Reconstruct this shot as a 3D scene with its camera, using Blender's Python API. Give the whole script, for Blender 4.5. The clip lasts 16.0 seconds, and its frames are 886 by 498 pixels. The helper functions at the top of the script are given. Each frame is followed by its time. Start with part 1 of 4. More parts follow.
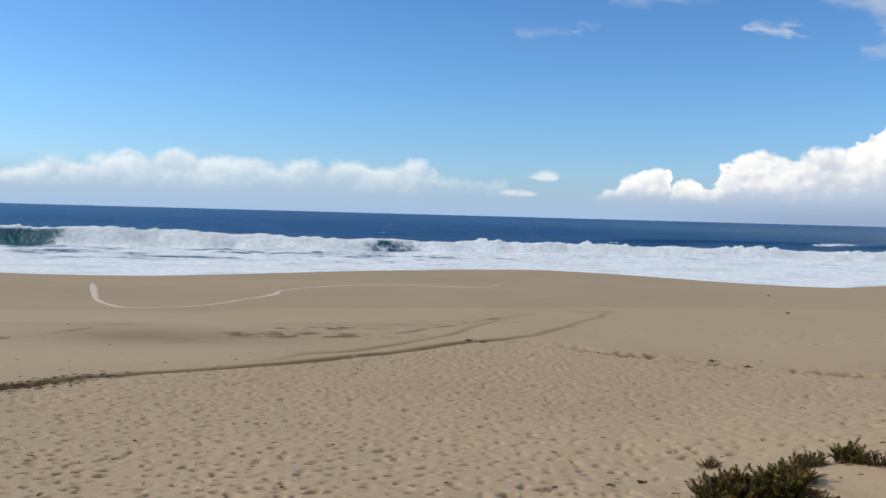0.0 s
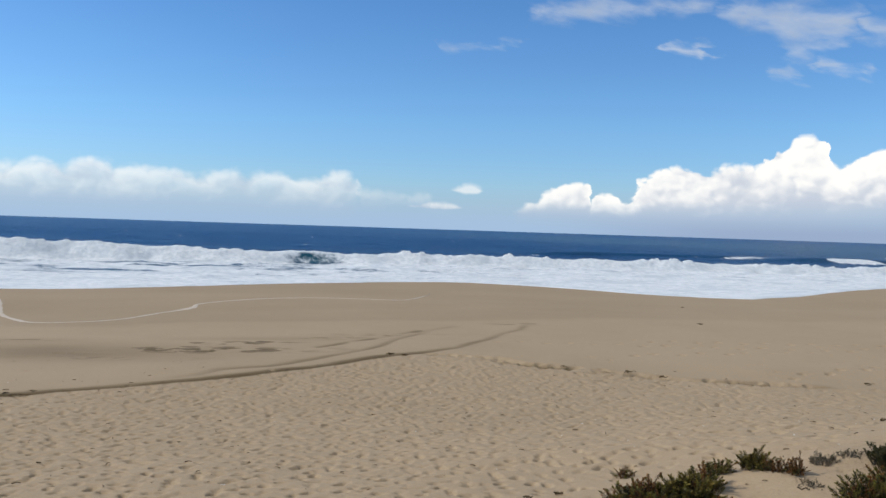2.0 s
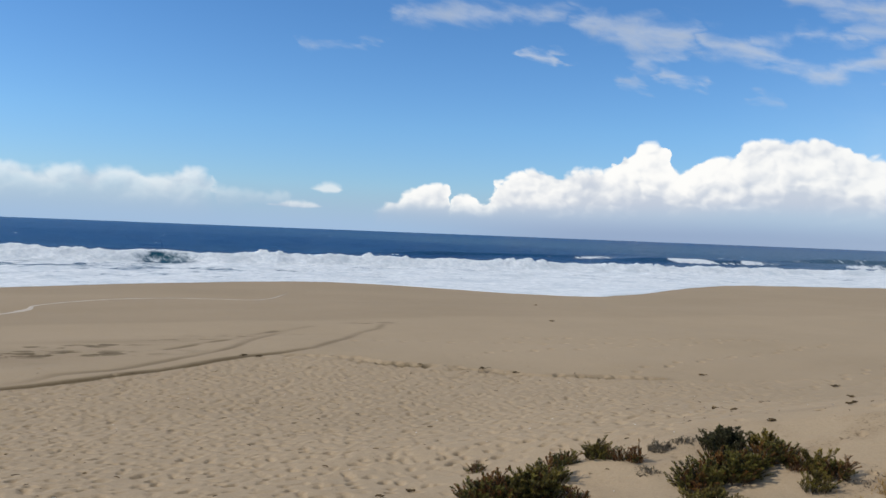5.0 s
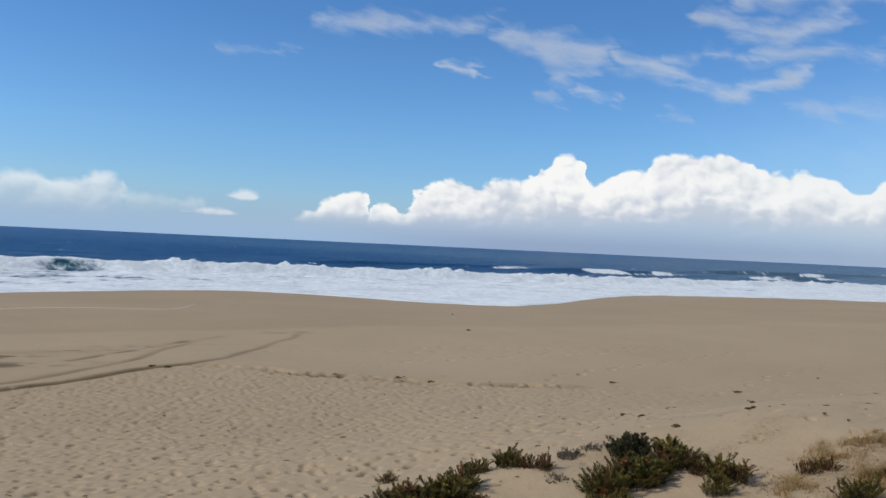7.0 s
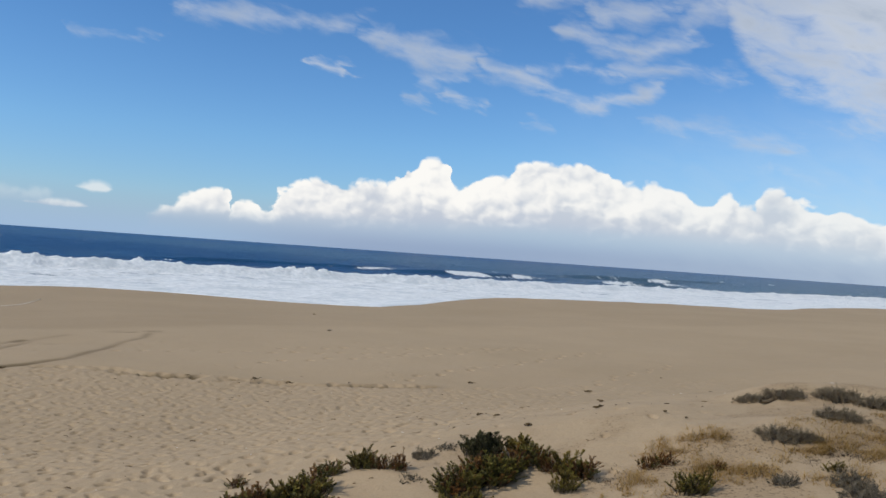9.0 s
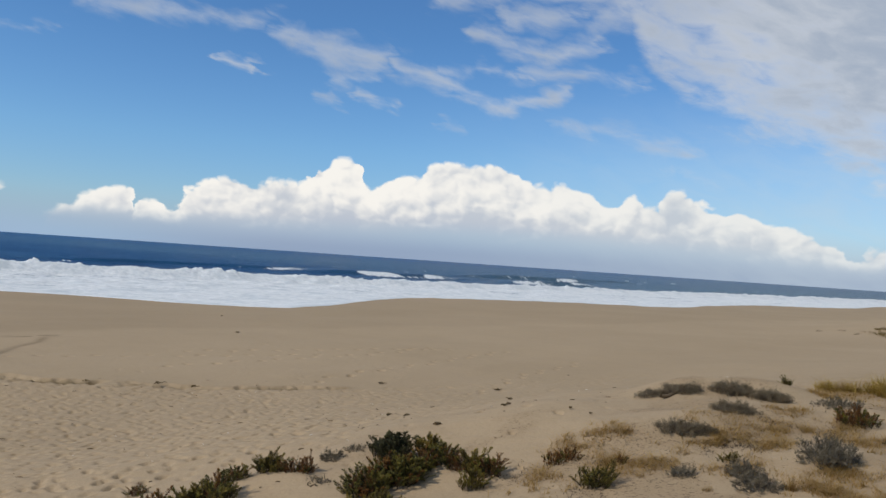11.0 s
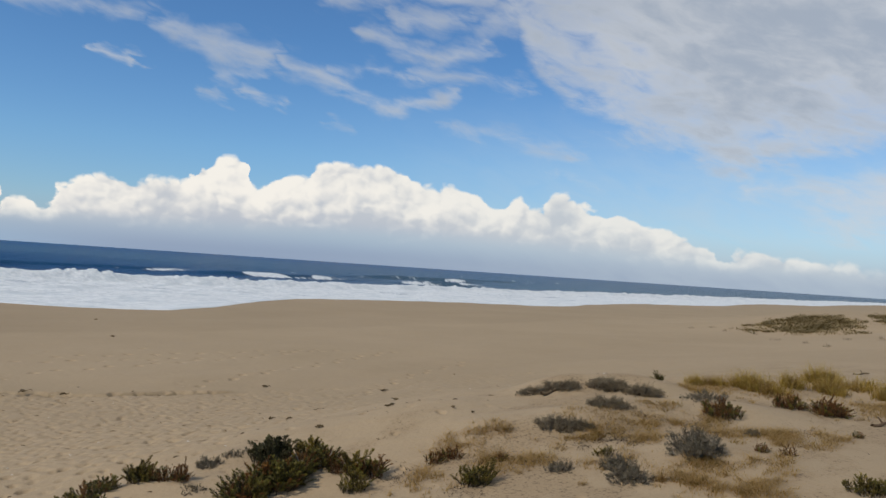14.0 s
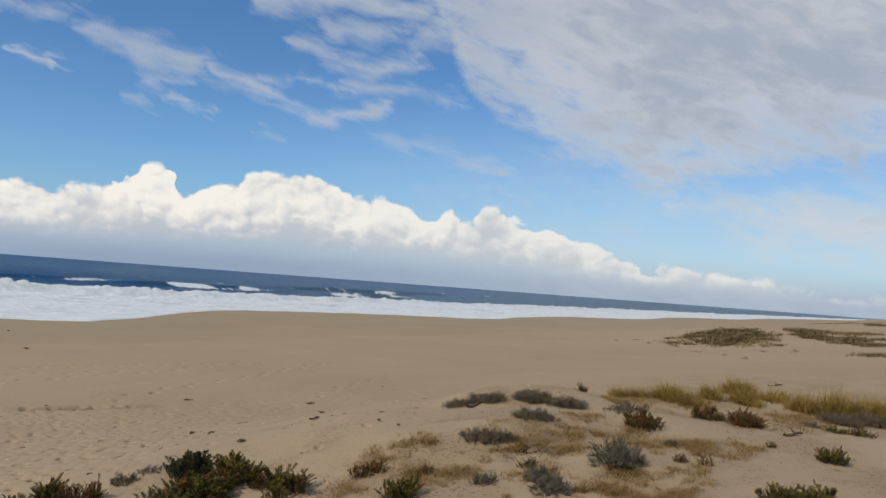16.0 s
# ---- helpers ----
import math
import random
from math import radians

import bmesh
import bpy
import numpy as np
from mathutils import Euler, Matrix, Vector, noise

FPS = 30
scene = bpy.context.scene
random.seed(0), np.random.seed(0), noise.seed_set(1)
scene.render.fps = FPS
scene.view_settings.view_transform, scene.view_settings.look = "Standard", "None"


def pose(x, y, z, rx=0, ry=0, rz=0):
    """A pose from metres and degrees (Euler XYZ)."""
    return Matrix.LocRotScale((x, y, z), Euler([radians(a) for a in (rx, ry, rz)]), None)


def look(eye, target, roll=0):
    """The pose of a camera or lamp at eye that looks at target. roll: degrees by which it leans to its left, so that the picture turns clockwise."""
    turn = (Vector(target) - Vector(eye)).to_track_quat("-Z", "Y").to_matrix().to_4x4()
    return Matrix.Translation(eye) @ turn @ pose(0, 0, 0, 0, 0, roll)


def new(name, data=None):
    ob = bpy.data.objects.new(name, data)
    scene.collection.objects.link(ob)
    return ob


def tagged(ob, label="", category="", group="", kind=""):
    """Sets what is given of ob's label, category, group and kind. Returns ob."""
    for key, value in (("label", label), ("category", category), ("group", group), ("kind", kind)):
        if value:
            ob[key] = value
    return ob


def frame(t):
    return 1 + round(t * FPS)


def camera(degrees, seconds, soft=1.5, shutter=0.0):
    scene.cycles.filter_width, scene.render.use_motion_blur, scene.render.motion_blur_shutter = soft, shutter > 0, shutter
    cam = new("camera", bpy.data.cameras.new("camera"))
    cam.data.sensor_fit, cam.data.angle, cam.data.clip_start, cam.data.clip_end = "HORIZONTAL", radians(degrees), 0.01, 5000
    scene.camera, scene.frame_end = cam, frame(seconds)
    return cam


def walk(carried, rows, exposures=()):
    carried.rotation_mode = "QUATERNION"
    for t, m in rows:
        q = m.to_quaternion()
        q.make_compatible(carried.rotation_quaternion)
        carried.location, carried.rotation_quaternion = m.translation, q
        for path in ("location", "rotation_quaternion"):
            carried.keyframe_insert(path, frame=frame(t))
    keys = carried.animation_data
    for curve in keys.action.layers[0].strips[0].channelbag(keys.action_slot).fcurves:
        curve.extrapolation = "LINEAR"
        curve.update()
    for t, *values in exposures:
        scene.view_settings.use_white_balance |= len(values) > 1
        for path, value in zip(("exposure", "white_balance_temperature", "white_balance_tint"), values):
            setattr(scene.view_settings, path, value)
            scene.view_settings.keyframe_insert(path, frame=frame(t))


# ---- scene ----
# ---------------------------------------------------------------- camera
cam = camera(56.76, 16.0)
# seconds, x, y, z from the first eye, turn to the right, look up, lean to the left (degrees)
EYE = 5.2
ROWS = [
    (0.0, 0.000, -0.000, 0.000, 0.03, -2.44, 1.56),
    (0.5, -0.001, 0.002, 0.009, 1.28, -1.99, 1.66),
    (1.0, 0.008, 0.001, 0.009, 2.35, -1.50, 1.65),
    (1.5, 0.022, 0.004, 0.013, 3.63, -1.43, 1.64),
    (2.0, 0.038, 0.004, 0.014, 5.35, -1.42, 1.84),
    (2.5, 0.057, 0.005, 0.011, 6.36, -1.41, 2.05),
    (3.0, 0.069, 0.021, 0.009, 8.48, -1.35, 2.02),
    (3.5, 0.073, 0.044, 0.004, 10.04, -1.39, 2.00),
    (4.0, 0.080, 0.056, -0.002, 13.08, -1.29, 2.09),
    (4.2, 0.085, 0.055, -0.002, 13.47, -1.33, 2.12),
    (6.3, 0.138, 0.049, -0.006, 18.72, -0.48, 2.40),
    (6.5, 0.143, 0.049, -0.007, 19.21, -0.42, 2.42),
    (7.0, 0.160, 0.055, -0.006, 20.74, -0.22, 2.71),
    (7.5, 0.175, 0.067, -0.016, 22.98, 0.08, 3.19),
    (8.0, 0.193, 0.077, -0.021, 25.34, 0.23, 3.66),
    (8.5, 0.212, 0.084, -0.023, 27.48, 0.33, 3.82),
    (9.0, 0.229, 0.090, -0.015, 30.14, 0.38, 4.01),
    (9.2, 0.232, 0.089, -0.016, 30.93, 0.40, 4.00),
    (11.3, 0.264, 0.079, -0.019, 37.20, 0.86, 3.89),
    (11.5, 0.267, 0.078, -0.020, 37.85, 0.88, 3.88),
    (12.0, 0.281, 0.077, -0.013, 39.07, 1.01, 3.84),
    (12.5, 0.298, 0.068, -0.010, 40.03, 1.06, 3.60),
    (13.0, 0.307, 0.063, -0.016, 41.47, 1.13, 3.64),
    (13.5, 0.316, 0.067, -0.013, 42.77, 1.38, 3.77),
    (14.0, 0.324, 0.067, -0.014, 43.98, 1.37, 3.84),
    (14.5, 0.334, 0.063, -0.017, 45.15, 1.58, 3.96),
    (15.0, 0.342, 0.061, -0.010, 46.26, 1.82, 3.88),
    (15.5, 0.353, 0.054, -0.006, 47.58, 2.04, 3.84),
    (16.0, 0.354, 0.053, -0.012, 48.76, 2.56, 4.26),
]


def eye_pose(x, y, z, turn, up, lean):
    return pose(x, y, EYE + z) @ pose(0, 0, 0, 0, 0, -turn) @ pose(0, 0, 0, 90 + up) @ pose(0, 0, 0, 0, 0, lean)


walk(cam, [(row[0], eye_pose(*row[1:])) for row in ROWS],
     exposures=[(0.0, 0.0, 6560, 10), (4.0, -0.02, 6540, 10), (7.0, -0.13, 6420, 10), (9.0, -0.10, 6600, 10), (12.5, -0.23, 6800, 10), (16.0, -0.22, 6950, 10)])

# ---------------------------------------------------------------- sky, clouds and sun
SUN_AZ, SUN_EL = -82.0, 40.0
world = bpy.data.worlds.new("sky")
scene.world = world
world.use_nodes = True
wt = world.node_tree
wt.nodes.clear()


class Nodes:
    """Short hand for building node trees."""

    def __init__(self, tree):
        self.t = tree

    def add(self, kind, **props):
        n = self.t.nodes.new(kind)
        for key, value in props.items():
            setattr(n, key, value)
        return n

    def put(self, value, socket):
        if isinstance(value, (int, float)):
            socket.default_value = value
        elif isinstance(value, tuple):
            socket.default_value = value if len(value) == len(socket.default_value) else (*value, 1.0)
        else:
            self.t.links.new(value, socket)

    def math(self, op, a, b=0.0, c=0.0, clamp=False):
        n = self.add("ShaderNodeMath", operation=op, use_clamp=clamp)
        for value, socket in zip((a, b, c), n.inputs):
            self.put(value, socket)
        return n.outputs[0]

    def vmath(self, op, a, b):
        n = self.add("ShaderNodeVectorMath", operation=op)
        self.put(a, n.inputs[0])
        self.put(b, n.inputs[1])
        return n.outputs[0]

    def step(self, value, lo, hi, out_lo=0.0, out_hi=1.0):
        n = self.add("ShaderNodeMapRange", interpolation_type="SMOOTHSTEP")
        for v, socket in zip((value, lo, hi, out_lo, out_hi), n.inputs):
            self.put(v, socket)
        return n.outputs[0]

    def noise(self, vector, scale, detail=4.0, rough=0.55, lac=2.0, distortion=0.0):
        n = self.add("ShaderNodeTexNoise")
        if vector is not None:
            self.put(vector, n.inputs["Vector"])
        for key, v in (("Scale", scale), ("Detail", detail), ("Roughness", rough), ("Lacunarity", lac), ("Distortion", distortion)):
            self.put(v, n.inputs[key])
        return n.outputs["Fac"]

    def mix(self, fac, a, b, blend="MIX"):
        n = self.add("ShaderNodeMix", data_type="RGBA", blend_type=blend)
        self.put(fac, n.inputs[0])
        self.put(a, n.inputs[6])
        self.put(b, n.inputs[7])
        return n.outputs[2]

    def ramp(self, fac, stops, mode="LINEAR"):
        n = self.add("ShaderNodeValToRGB")
        n.color_ramp.interpolation = mode
        self.put(fac, n.inputs[0])
        el = n.color_ramp.elements
        while len(el) < len(stops):
            el.new(0.5)
        for e, (p, col) in zip(el, stops):
            e.position, e.color = p, (*col, 1.0)
        return n.outputs[0]

    def curve(self, value, points, lo, hi, top):
        """A height read off a smooth curve over lo..hi; heights run from 0 to top."""
        n = self.add("ShaderNodeFloatCurve")
        c = n.mapping.curves[0]
        pts = [((x - lo) / (hi - lo), y / top) for x, y in points]
        while len(c.points) < len(pts):
            c.points.new(0.5, 0.5)
        for p, (x, y) in zip(c.points, pts):
            p.location, p.handle_type = (x, y), "AUTO_CLAMPED"
        n.mapping.update()
        self.put(self.math("DIVIDE", self.math("SUBTRACT", value, lo), hi - lo, clamp=True), n.inputs["Value"])
        return self.math("MULTIPLY", n.outputs[0], top)


w = Nodes(wt)
direction = w.add("ShaderNodeTexCoord").outputs["Generated"]
xyz = w.add("ShaderNodeSeparateXYZ")
wt.links.new(direction, xyz.inputs[0])
dx, dy, dz = xyz.outputs
az = w.math("MULTIPLY", w.math("ARCTAN2", dx, dy), 57.2958)
el = w.math("MULTIPLY", w.math("ARCSINE", dz), 57.2958)

sky = w.add("ShaderNodeTexSky", sky_type="NISHITA", sun_disc=False, sun_elevation=radians(SUN_EL), sun_rotation=radians(SUN_AZ), altitude=0.0, air_density=1.0, dust_density=0.25, ozone_density=1.6)
SKY = 0.105
clear = w.mix(1.0, sky.outputs[0], (SKY, SKY, SKY), "MULTIPLY")
# the deep blue of washed sea air, paler towards the horizon
tint = w.ramp(w.math("DIVIDE", el, 30.0, clamp=True),
              [(0.0, (0.58, 0.76, 1.12)), (0.10, (0.62, 0.90, 1.31)), (0.24, (0.60, 0.95, 1.34)), (0.5, (0.51, 0.88, 1.28)), (1.0, (0.53, 0.88, 1.28))])
clear = w.mix(1.0, clear, tint, "MULTIPLY")

# --- cumulus banks low over the sea: a thin one to one side, a tall one to the other
TOPS_A = [(-40, 2.9), (-28, 2.7), (-25, 3.1), (-22.6, 3.4), (-18.2, 4.0), (-14.6, 3.5), (-12, 3.7), (-9.5, 3.5), (-6, 3.6), (-4.4, 3.2), (-2.2, 3.9), (-0.9, 3.6), (-0.2, 2.5), (3.5, 2.5), (5.0, 1.3), (9.0, 0.6), (10.4, 1.5), (12.8, 2.9), (15.0, 3.4), (15.4, 2.4), (16.0, 0.0)]
TOPS_B = [(14.8, 0.0), (15.6, 2.0), (16.2, 2.8), (16.9, 2.8), (17.4, 2.4), (18.6, 3.5), (21.3, 4.6), (24.4, 4.8), (25.5, 4.7), (27.0, 5.9), (27.8, 6.5), (29.7, 6.6), (30.3, 5.2), (31.0, 4.8), (32.4, 5.7), (34.1, 5.9), (35.4, 6.7), (40.6, 6.7), (41.6, 6.2), (43.6, 5.9), (46.8, 5.0), (47.6, 4.7), (49.2, 5.2), (49.8, 4.7), (52.0, 5.6), (54.4, 4.8), (58.3, 3.7), (62.0, 2.7), (62.7, 1.9), (64.1, 2.5), (69.5, 2.2), (72.6, 1.4), (90, 1.2)]
base = w.curve(az, [(-40, 0.8), (-2, 0.9), (3, 1.2), (10, 1.1), (20, 1.0), (30, 1.2), (38, 1.5), (46, 1.4), (53, 1.2), (60, 0.9), (70, 0.6), (90, 0.5)], -40, 90, 8.0)
body = w.curve(az, [(-40, 0.42), (-18, 0.52), (-10, 0.40), (-2.4, 0.48), (0, 0.12), (5.5, 0.08), (9, 0.5), (12, 0.9), (18, 1.0), (60, 1.0), (68, 0.85), (76, 0.6), (90, 0.5)], -40, 90, 1.0)


def noise_colour(vector, scale, detail=3.0):
    n = w.add("ShaderNodeTexNoise")
    n.inputs["Scale"].default_value, n.inputs["Detail"].default_value = scale, detail
    wt.links.new(vector, n.inputs["Vector"])
    return n.outputs["Color"]


def joined(x, y):
    n = w.add("ShaderNodeCombineXYZ")
    w.put(x, n.inputs[0])
    w.put(y, n.inputs[1])
    return n.outputs[0]


def warped(vector, scale, far, detail=3.0):
    """The place moved about by noise, up to half of far."""
    away = w.vmath("SUBTRACT", noise_colour(vector, scale, detail), (0.5, 0.5, 0.5))
    return w.vmath("ADD", vector, w.vmath("MULTIPLY", away, (far, far, 0.0)))


def billow(vector):
    """Rounded heads on heads, as cumulus has them, 0 to 1."""
    total = None
    for scale, share in ((0.36, 0.62), (0.85, 0.27), (2.0, 0.11)):
        v = w.add("ShaderNodeTexVoronoi", feature="SMOOTH_F1", voronoi_dimensions="2D")
        v.inputs["Scale"].default_value, v.inputs["Smoothness"].default_value = scale, 0.25
        wt.links.new(vector, v.inputs["Vector"])
        d = v.outputs["Distance"]
        head = w.math("MULTIPLY_ADD", w.math("MULTIPLY", d, d), -share, share)
        total = head if total is None else w.math("ADD", total, head)
    return total


bank = joined(az, w.math("MULTIPLY", el, 1.25))
bent = warped(bank, 0.5, 1.4, 3.0)
puffs = billow(bent)
wander = w.add("ShaderNodeSeparateXYZ")
wt.links.new(w.vmath("MULTIPLY", w.vmath("SUBTRACT", warped(bank, 0.9, 1.6, 5.0), bank), (1.0, 0.5, 0.0)), wander.inputs[0])
az_bent = w.math("ADD", az, wander.outputs[0])
top = w.math("MAXIMUM", w.curve(az_bent, TOPS_A, -40, 16, 8.0), w.curve(az_bent, TOPS_B, 14.8, 90, 8.0))
rough_top = w.math("ADD", top, w.math("MULTIPLY_ADD", puffs, 1.9, -1.52))
inside = w.math("SUBTRACT", rough_top, el)
soft = w.math("MULTIPLY_ADD", body, -1.0, 1.3)
cumulus = w.step(w.math("DIVIDE", inside, soft), -0.12, 1.0)
cumulus = w.math("MULTIPLY", cumulus, w.step(el, w.math("ADD", base, -1.0), w.math("ADD", base, 1.5)))
# thin cloud lets the sky through below its heads
thin = w.math("MULTIPLY", w.math("SUBTRACT", 1.0, body), w.step(inside, 0.2, 1.6))
cumulus = w.math("MULTIPLY", cumulus, w.math("SUBTRACT", w.math("MULTIPLY_ADD", body, 0.55, 0.45), w.math("MULTIPLY", thin, 0.6)))
# two small flat clouds apart from the banks
for lens_az, lens_el, lens_half, lens_high in ((7.0, 2.70, 1.15, 0.50), (4.8, 1.50, 1.9, 0.34)):
    fray = w.math("MULTIPLY_ADD", puffs, 2.6, -1.95)
    across = w.math("DIVIDE", w.math("ABSOLUTE", w.math("SUBTRACT", az, lens_az)), lens_half)
    above = w.math("SUBTRACT", el, lens_el)
    upright = w.math("DIVIDE", w.math("ABSOLUTE", above), w.math("MULTIPLY_ADD", w.step(above, -0.1, 0.1), lens_high * 0.55, lens_high * 0.45))
    lens = w.math("SUBTRACT", w.math("ADD", 1.0, fray), w.math("ADD", w.math("POWER", across, 2.0), upright))
    cumulus = w.math("MAXIMUM", cumulus, w.math("MULTIPLY", w.step(lens, -0.1, 1.0), 0.55))
# light falls on the clouds from the sun's side: the difference of two samples of their relief
relief = w.math("SUBTRACT", puffs, billow(w.vmath("ADD", bent, (-0.34, 0.42, 0.0))))
share = w.math("DIVIDE", w.math("SUBTRACT", el, base), w.math("MAXIMUM", w.math("SUBTRACT", top, base), 0.6))
patchy = w.math("MULTIPLY_ADD", w.noise(bent, 0.30, 3.0, 0.55), 1.7, -0.85)
light = w.math("ADD", w.math("MULTIPLY_ADD", relief, 1.35, share), patchy)
lit = w.step(light, 0.09, 1.0)
cumulus_col = w.mix(lit, (0.60, 0.66, 0.755), (1.03, 1.025, 1.00))
cumulus_col = w.mix(w.step(share, 0.44, -0.04, 0.0, 0.75), cumulus_col, (0.43, 0.52, 0.685))

# --- haze over the horizon, greyer under the tall bank
hazy = w.mix(w.step(el, 3.8, 0.0, 0.0, 0.88), clear, (0.375, 0.545, 0.78))
hazy = w.mix(w.math("MULTIPLY", w.step(az, 10.0, 26.0), w.step(el, 2.2, 0.3, 0.0, 0.88)), hazy, (0.315, 0.41, 0.59))
col = w.mix(cumulus, hazy, cumulus_col)

# --- high, wind-drawn cloud: strokes of fleece, and a sheet that thickens to one side
height = w.math("MAXIMUM", w.math("ADD", dz, 0.20), 0.05)
swept = w.add("ShaderNodeMapping")
swept.inputs["Rotation"].default_value = (0, 0, radians(30))
swept.inputs["Scale"].default_value = (0.75, 1.15, 1.0)
wt.links.new(joined(w.math("DIVIDE", dx, height), w.math("DIVIDE", dy, height)), swept.inputs[0])
wisp = w.noise(swept.outputs[0], 3.4, 9.0, 0.58, 2.1, 0.5)
streak = w.noise(swept.outputs[0], 10.0, 7.0, 0.60, 2.1, 0.4)
drift = w.vmath("SUBTRACT", noise_colour(joined(w.math("MULTIPLY", az, 0.5), w.math("MULTIPLY_ADD", az, 0.26, w.math("MULTIPLY", el, 1.5))), 0.85, 6.0), (0.5, 0.5, 0.5))
tattered = w.vmath("ADD", warped(joined(az, el), 0.22, 2.2, 2.0), w.vmath("MULTIPLY", drift, (4.2, 1.25, 0.0)))
# from, to (turn and height in degrees), half width, thickness
FLEECE = [
    (4.5, 12.9, 9.7, 12.6, 0.30, 0.60), (11, 15.0, 19, 14.8, 0.70, 0.85), (19, 15.0, 22.5, 14.7, 0.60, 0.80), (24, 14.5, 30.8, 13.3, 0.95, 1.0),
    (27.7, 11.9, 30.5, 12.3, 0.70, 0.80), (30.0, 11.3, 32.5, 10.4, 0.45, 0.90), (27.6, 10.8, 28.1, 10.5, 0.45, 0.65), (20.0, 12.5, 22.9, 11.8, 0.34, 1.1),
    (32.6, 13.0, 36.1, 12.0, 0.75, 1.0), (36.1, 12.0, 39.7, 10.9, 0.55, 1.0), (39.7, 10.9, 43.6, 12.2, 0.60, 1.05), (35.0, 13.2, 41.0, 13.1, 0.48, 0.85),
]
FLEECE_HIGH = [
    (37.6, 15.6, 42.0, 14.6, 0.65, 0.95), (42.0, 14.6, 46.2, 15.2, 0.62, 0.95), (40.0, 16.6, 44.5, 17.0, 0.80, 0.95), (35.0, 18.2, 46.0, 18.9, 1.00, 1.1),
    (46.5, 17.0, 50.0, 19.0, 1.50, 1.0), (41.0, 13.6, 49.0, 13.0, 0.60, 0.85), (43.8, 9.7, 53.0, 8.5, 0.60, 0.68), (51.5, 7.0, 54.6, 6.5, 0.48, 0.62),
    (35.8, 9.5, 36.8, 9.3, 0.42, 0.60), (64.6, 6.1, 69.0, 6.2, 0.60, 0.85), (70.0, 5.7, 92.0, 4.8, 2.10, 1.30),
]
fleece = None
for ax, ay, bx, by, half, thick in FLEECE + FLEECE_HIGH:
    way = Vector((bx - ax, by - ay, 0.0))
    from_a = w.vmath("SUBTRACT", tattered, (ax, ay, 0.0))
    dot = w.add("ShaderNodeVectorMath", operation="DOT_PRODUCT")
    w.put(from_a, dot.inputs[0])
    dot.inputs[1].default_value = way / way.length_squared
    along = w.math("MULTIPLY", dot.outputs["Value"], 1.0, clamp=True)
    scaled = w.add("ShaderNodeVectorMath", operation="SCALE")
    scaled.inputs[0].default_value = way
    w.put(along, scaled.inputs["Scale"])
    gap = w.add("ShaderNodeVectorMath", operation="DISTANCE")
    w.put(from_a, gap.inputs[0])
    w.put(scaled.outputs[0], gap.inputs[1])
    one = w.step(gap.outputs["Value"], half * 2.3, half * -0.6, 0.0, thick)
    fleece = one if fleece is None else w.math("MAXIMUM", fleece, one)
# the sheet hangs above this line
floor_el = w.curve(az, [(30, 30), (44, 21), (46, 19), (48, 16), (50, 13), (52.6, 11.2), (54.8, 9.7), (56.8, 8.9), (60, 8.1), (63.4, 6.8), (66.3, 7.6), (71.5, 8.3), (77, 8.6), (90, 8.8)], 30, 90, 30.0)
over = w.math("ADD", w.math("SUBTRACT", el, floor_el), w.math("MULTIPLY_ADD", streak, 3.0, -1.5))
sheet = w.math("MULTIPLY", w.step(over, -1.0, 2.2), w.step(az, 38.0, 47.0))
firm = w.math("MULTIPLY", w.step(over, 1.0, 8.0), w.step(az, 47.0, 62.0))
cover = w.math("MAXIMUM", fleece, w.math("MULTIPLY_ADD", firm, 0.65, w.math("MULTIPLY", sheet, 0.92)))
drawn = w.noise(joined(w.math("MULTIPLY", az, 0.42), w.math("MULTIPLY_ADD", az, 0.22, el)), 0.8, 6.0, 0.55, 2.1, 0.5)
mass = w.math("ADD", w.math("MULTIPLY_ADD", wisp, 1.1, -0.55), w.math("MULTIPLY_ADD", drawn, 1.5, -0.75))
veil = w.step(w.math("ADD", mass, cover), 0.15, 1.42)
veil = w.math("MULTIPLY", w.math("MULTIPLY", veil, w.step(cover, 0.0, 0.30)), w.math("MULTIPLY_ADD", sheet, 0.14, 0.78))
grey = w.math("ADD", w.math("MULTIPLY_ADD", wisp, 1.6, -0.80), w.math("MULTIPLY_ADD", drawn, 1.1, -0.55))
grey = w.math("ADD", grey, w.math("MULTIPLY_ADD", firm, 0.34, w.step(el, 10.0, 5.0, 0.0, -0.40)))
veil_col = w.mix(w.step(grey, -0.30, 0.62), (0.70, 0.745, 0.81), (0.43, 0.505, 0.62))
milky = w.math("MULTIPLY", w.math("MULTIPLY", w.step(az, 30.0, 66.0), w.step(el, 14.0, 6.0)), w.math("MULTIPLY_ADD", drawn, 0.5, 0.12))
col = w.mix(milky, col, (0.60, 0.72, 0.82))
col = w.mix(veil, col, veil_col)

background = w.add("ShaderNodeBackground")
wt.links.new(col, background.inputs["Color"])
world_out = w.add("ShaderNodeOutputWorld")
wt.links.new(background.outputs[0], world_out.inputs[0])

sun_data = bpy.data.lights.new("sun", "SUN")
sun_data.energy, sun_data.angle, sun_data.color = 3.3, radians(1.2), (1.0, 0.955, 0.89)
sun = new("sun", sun_data)
sun_dir = Vector((math.sin(radians(SUN_AZ)) * math.cos(radians(SUN_EL)), math.cos(radians(SUN_AZ)) * math.cos(radians(SUN_EL)), math.sin(radians(SUN_EL))))
sun.matrix_world = look(sun_dir * 50, (0, 0, 0))

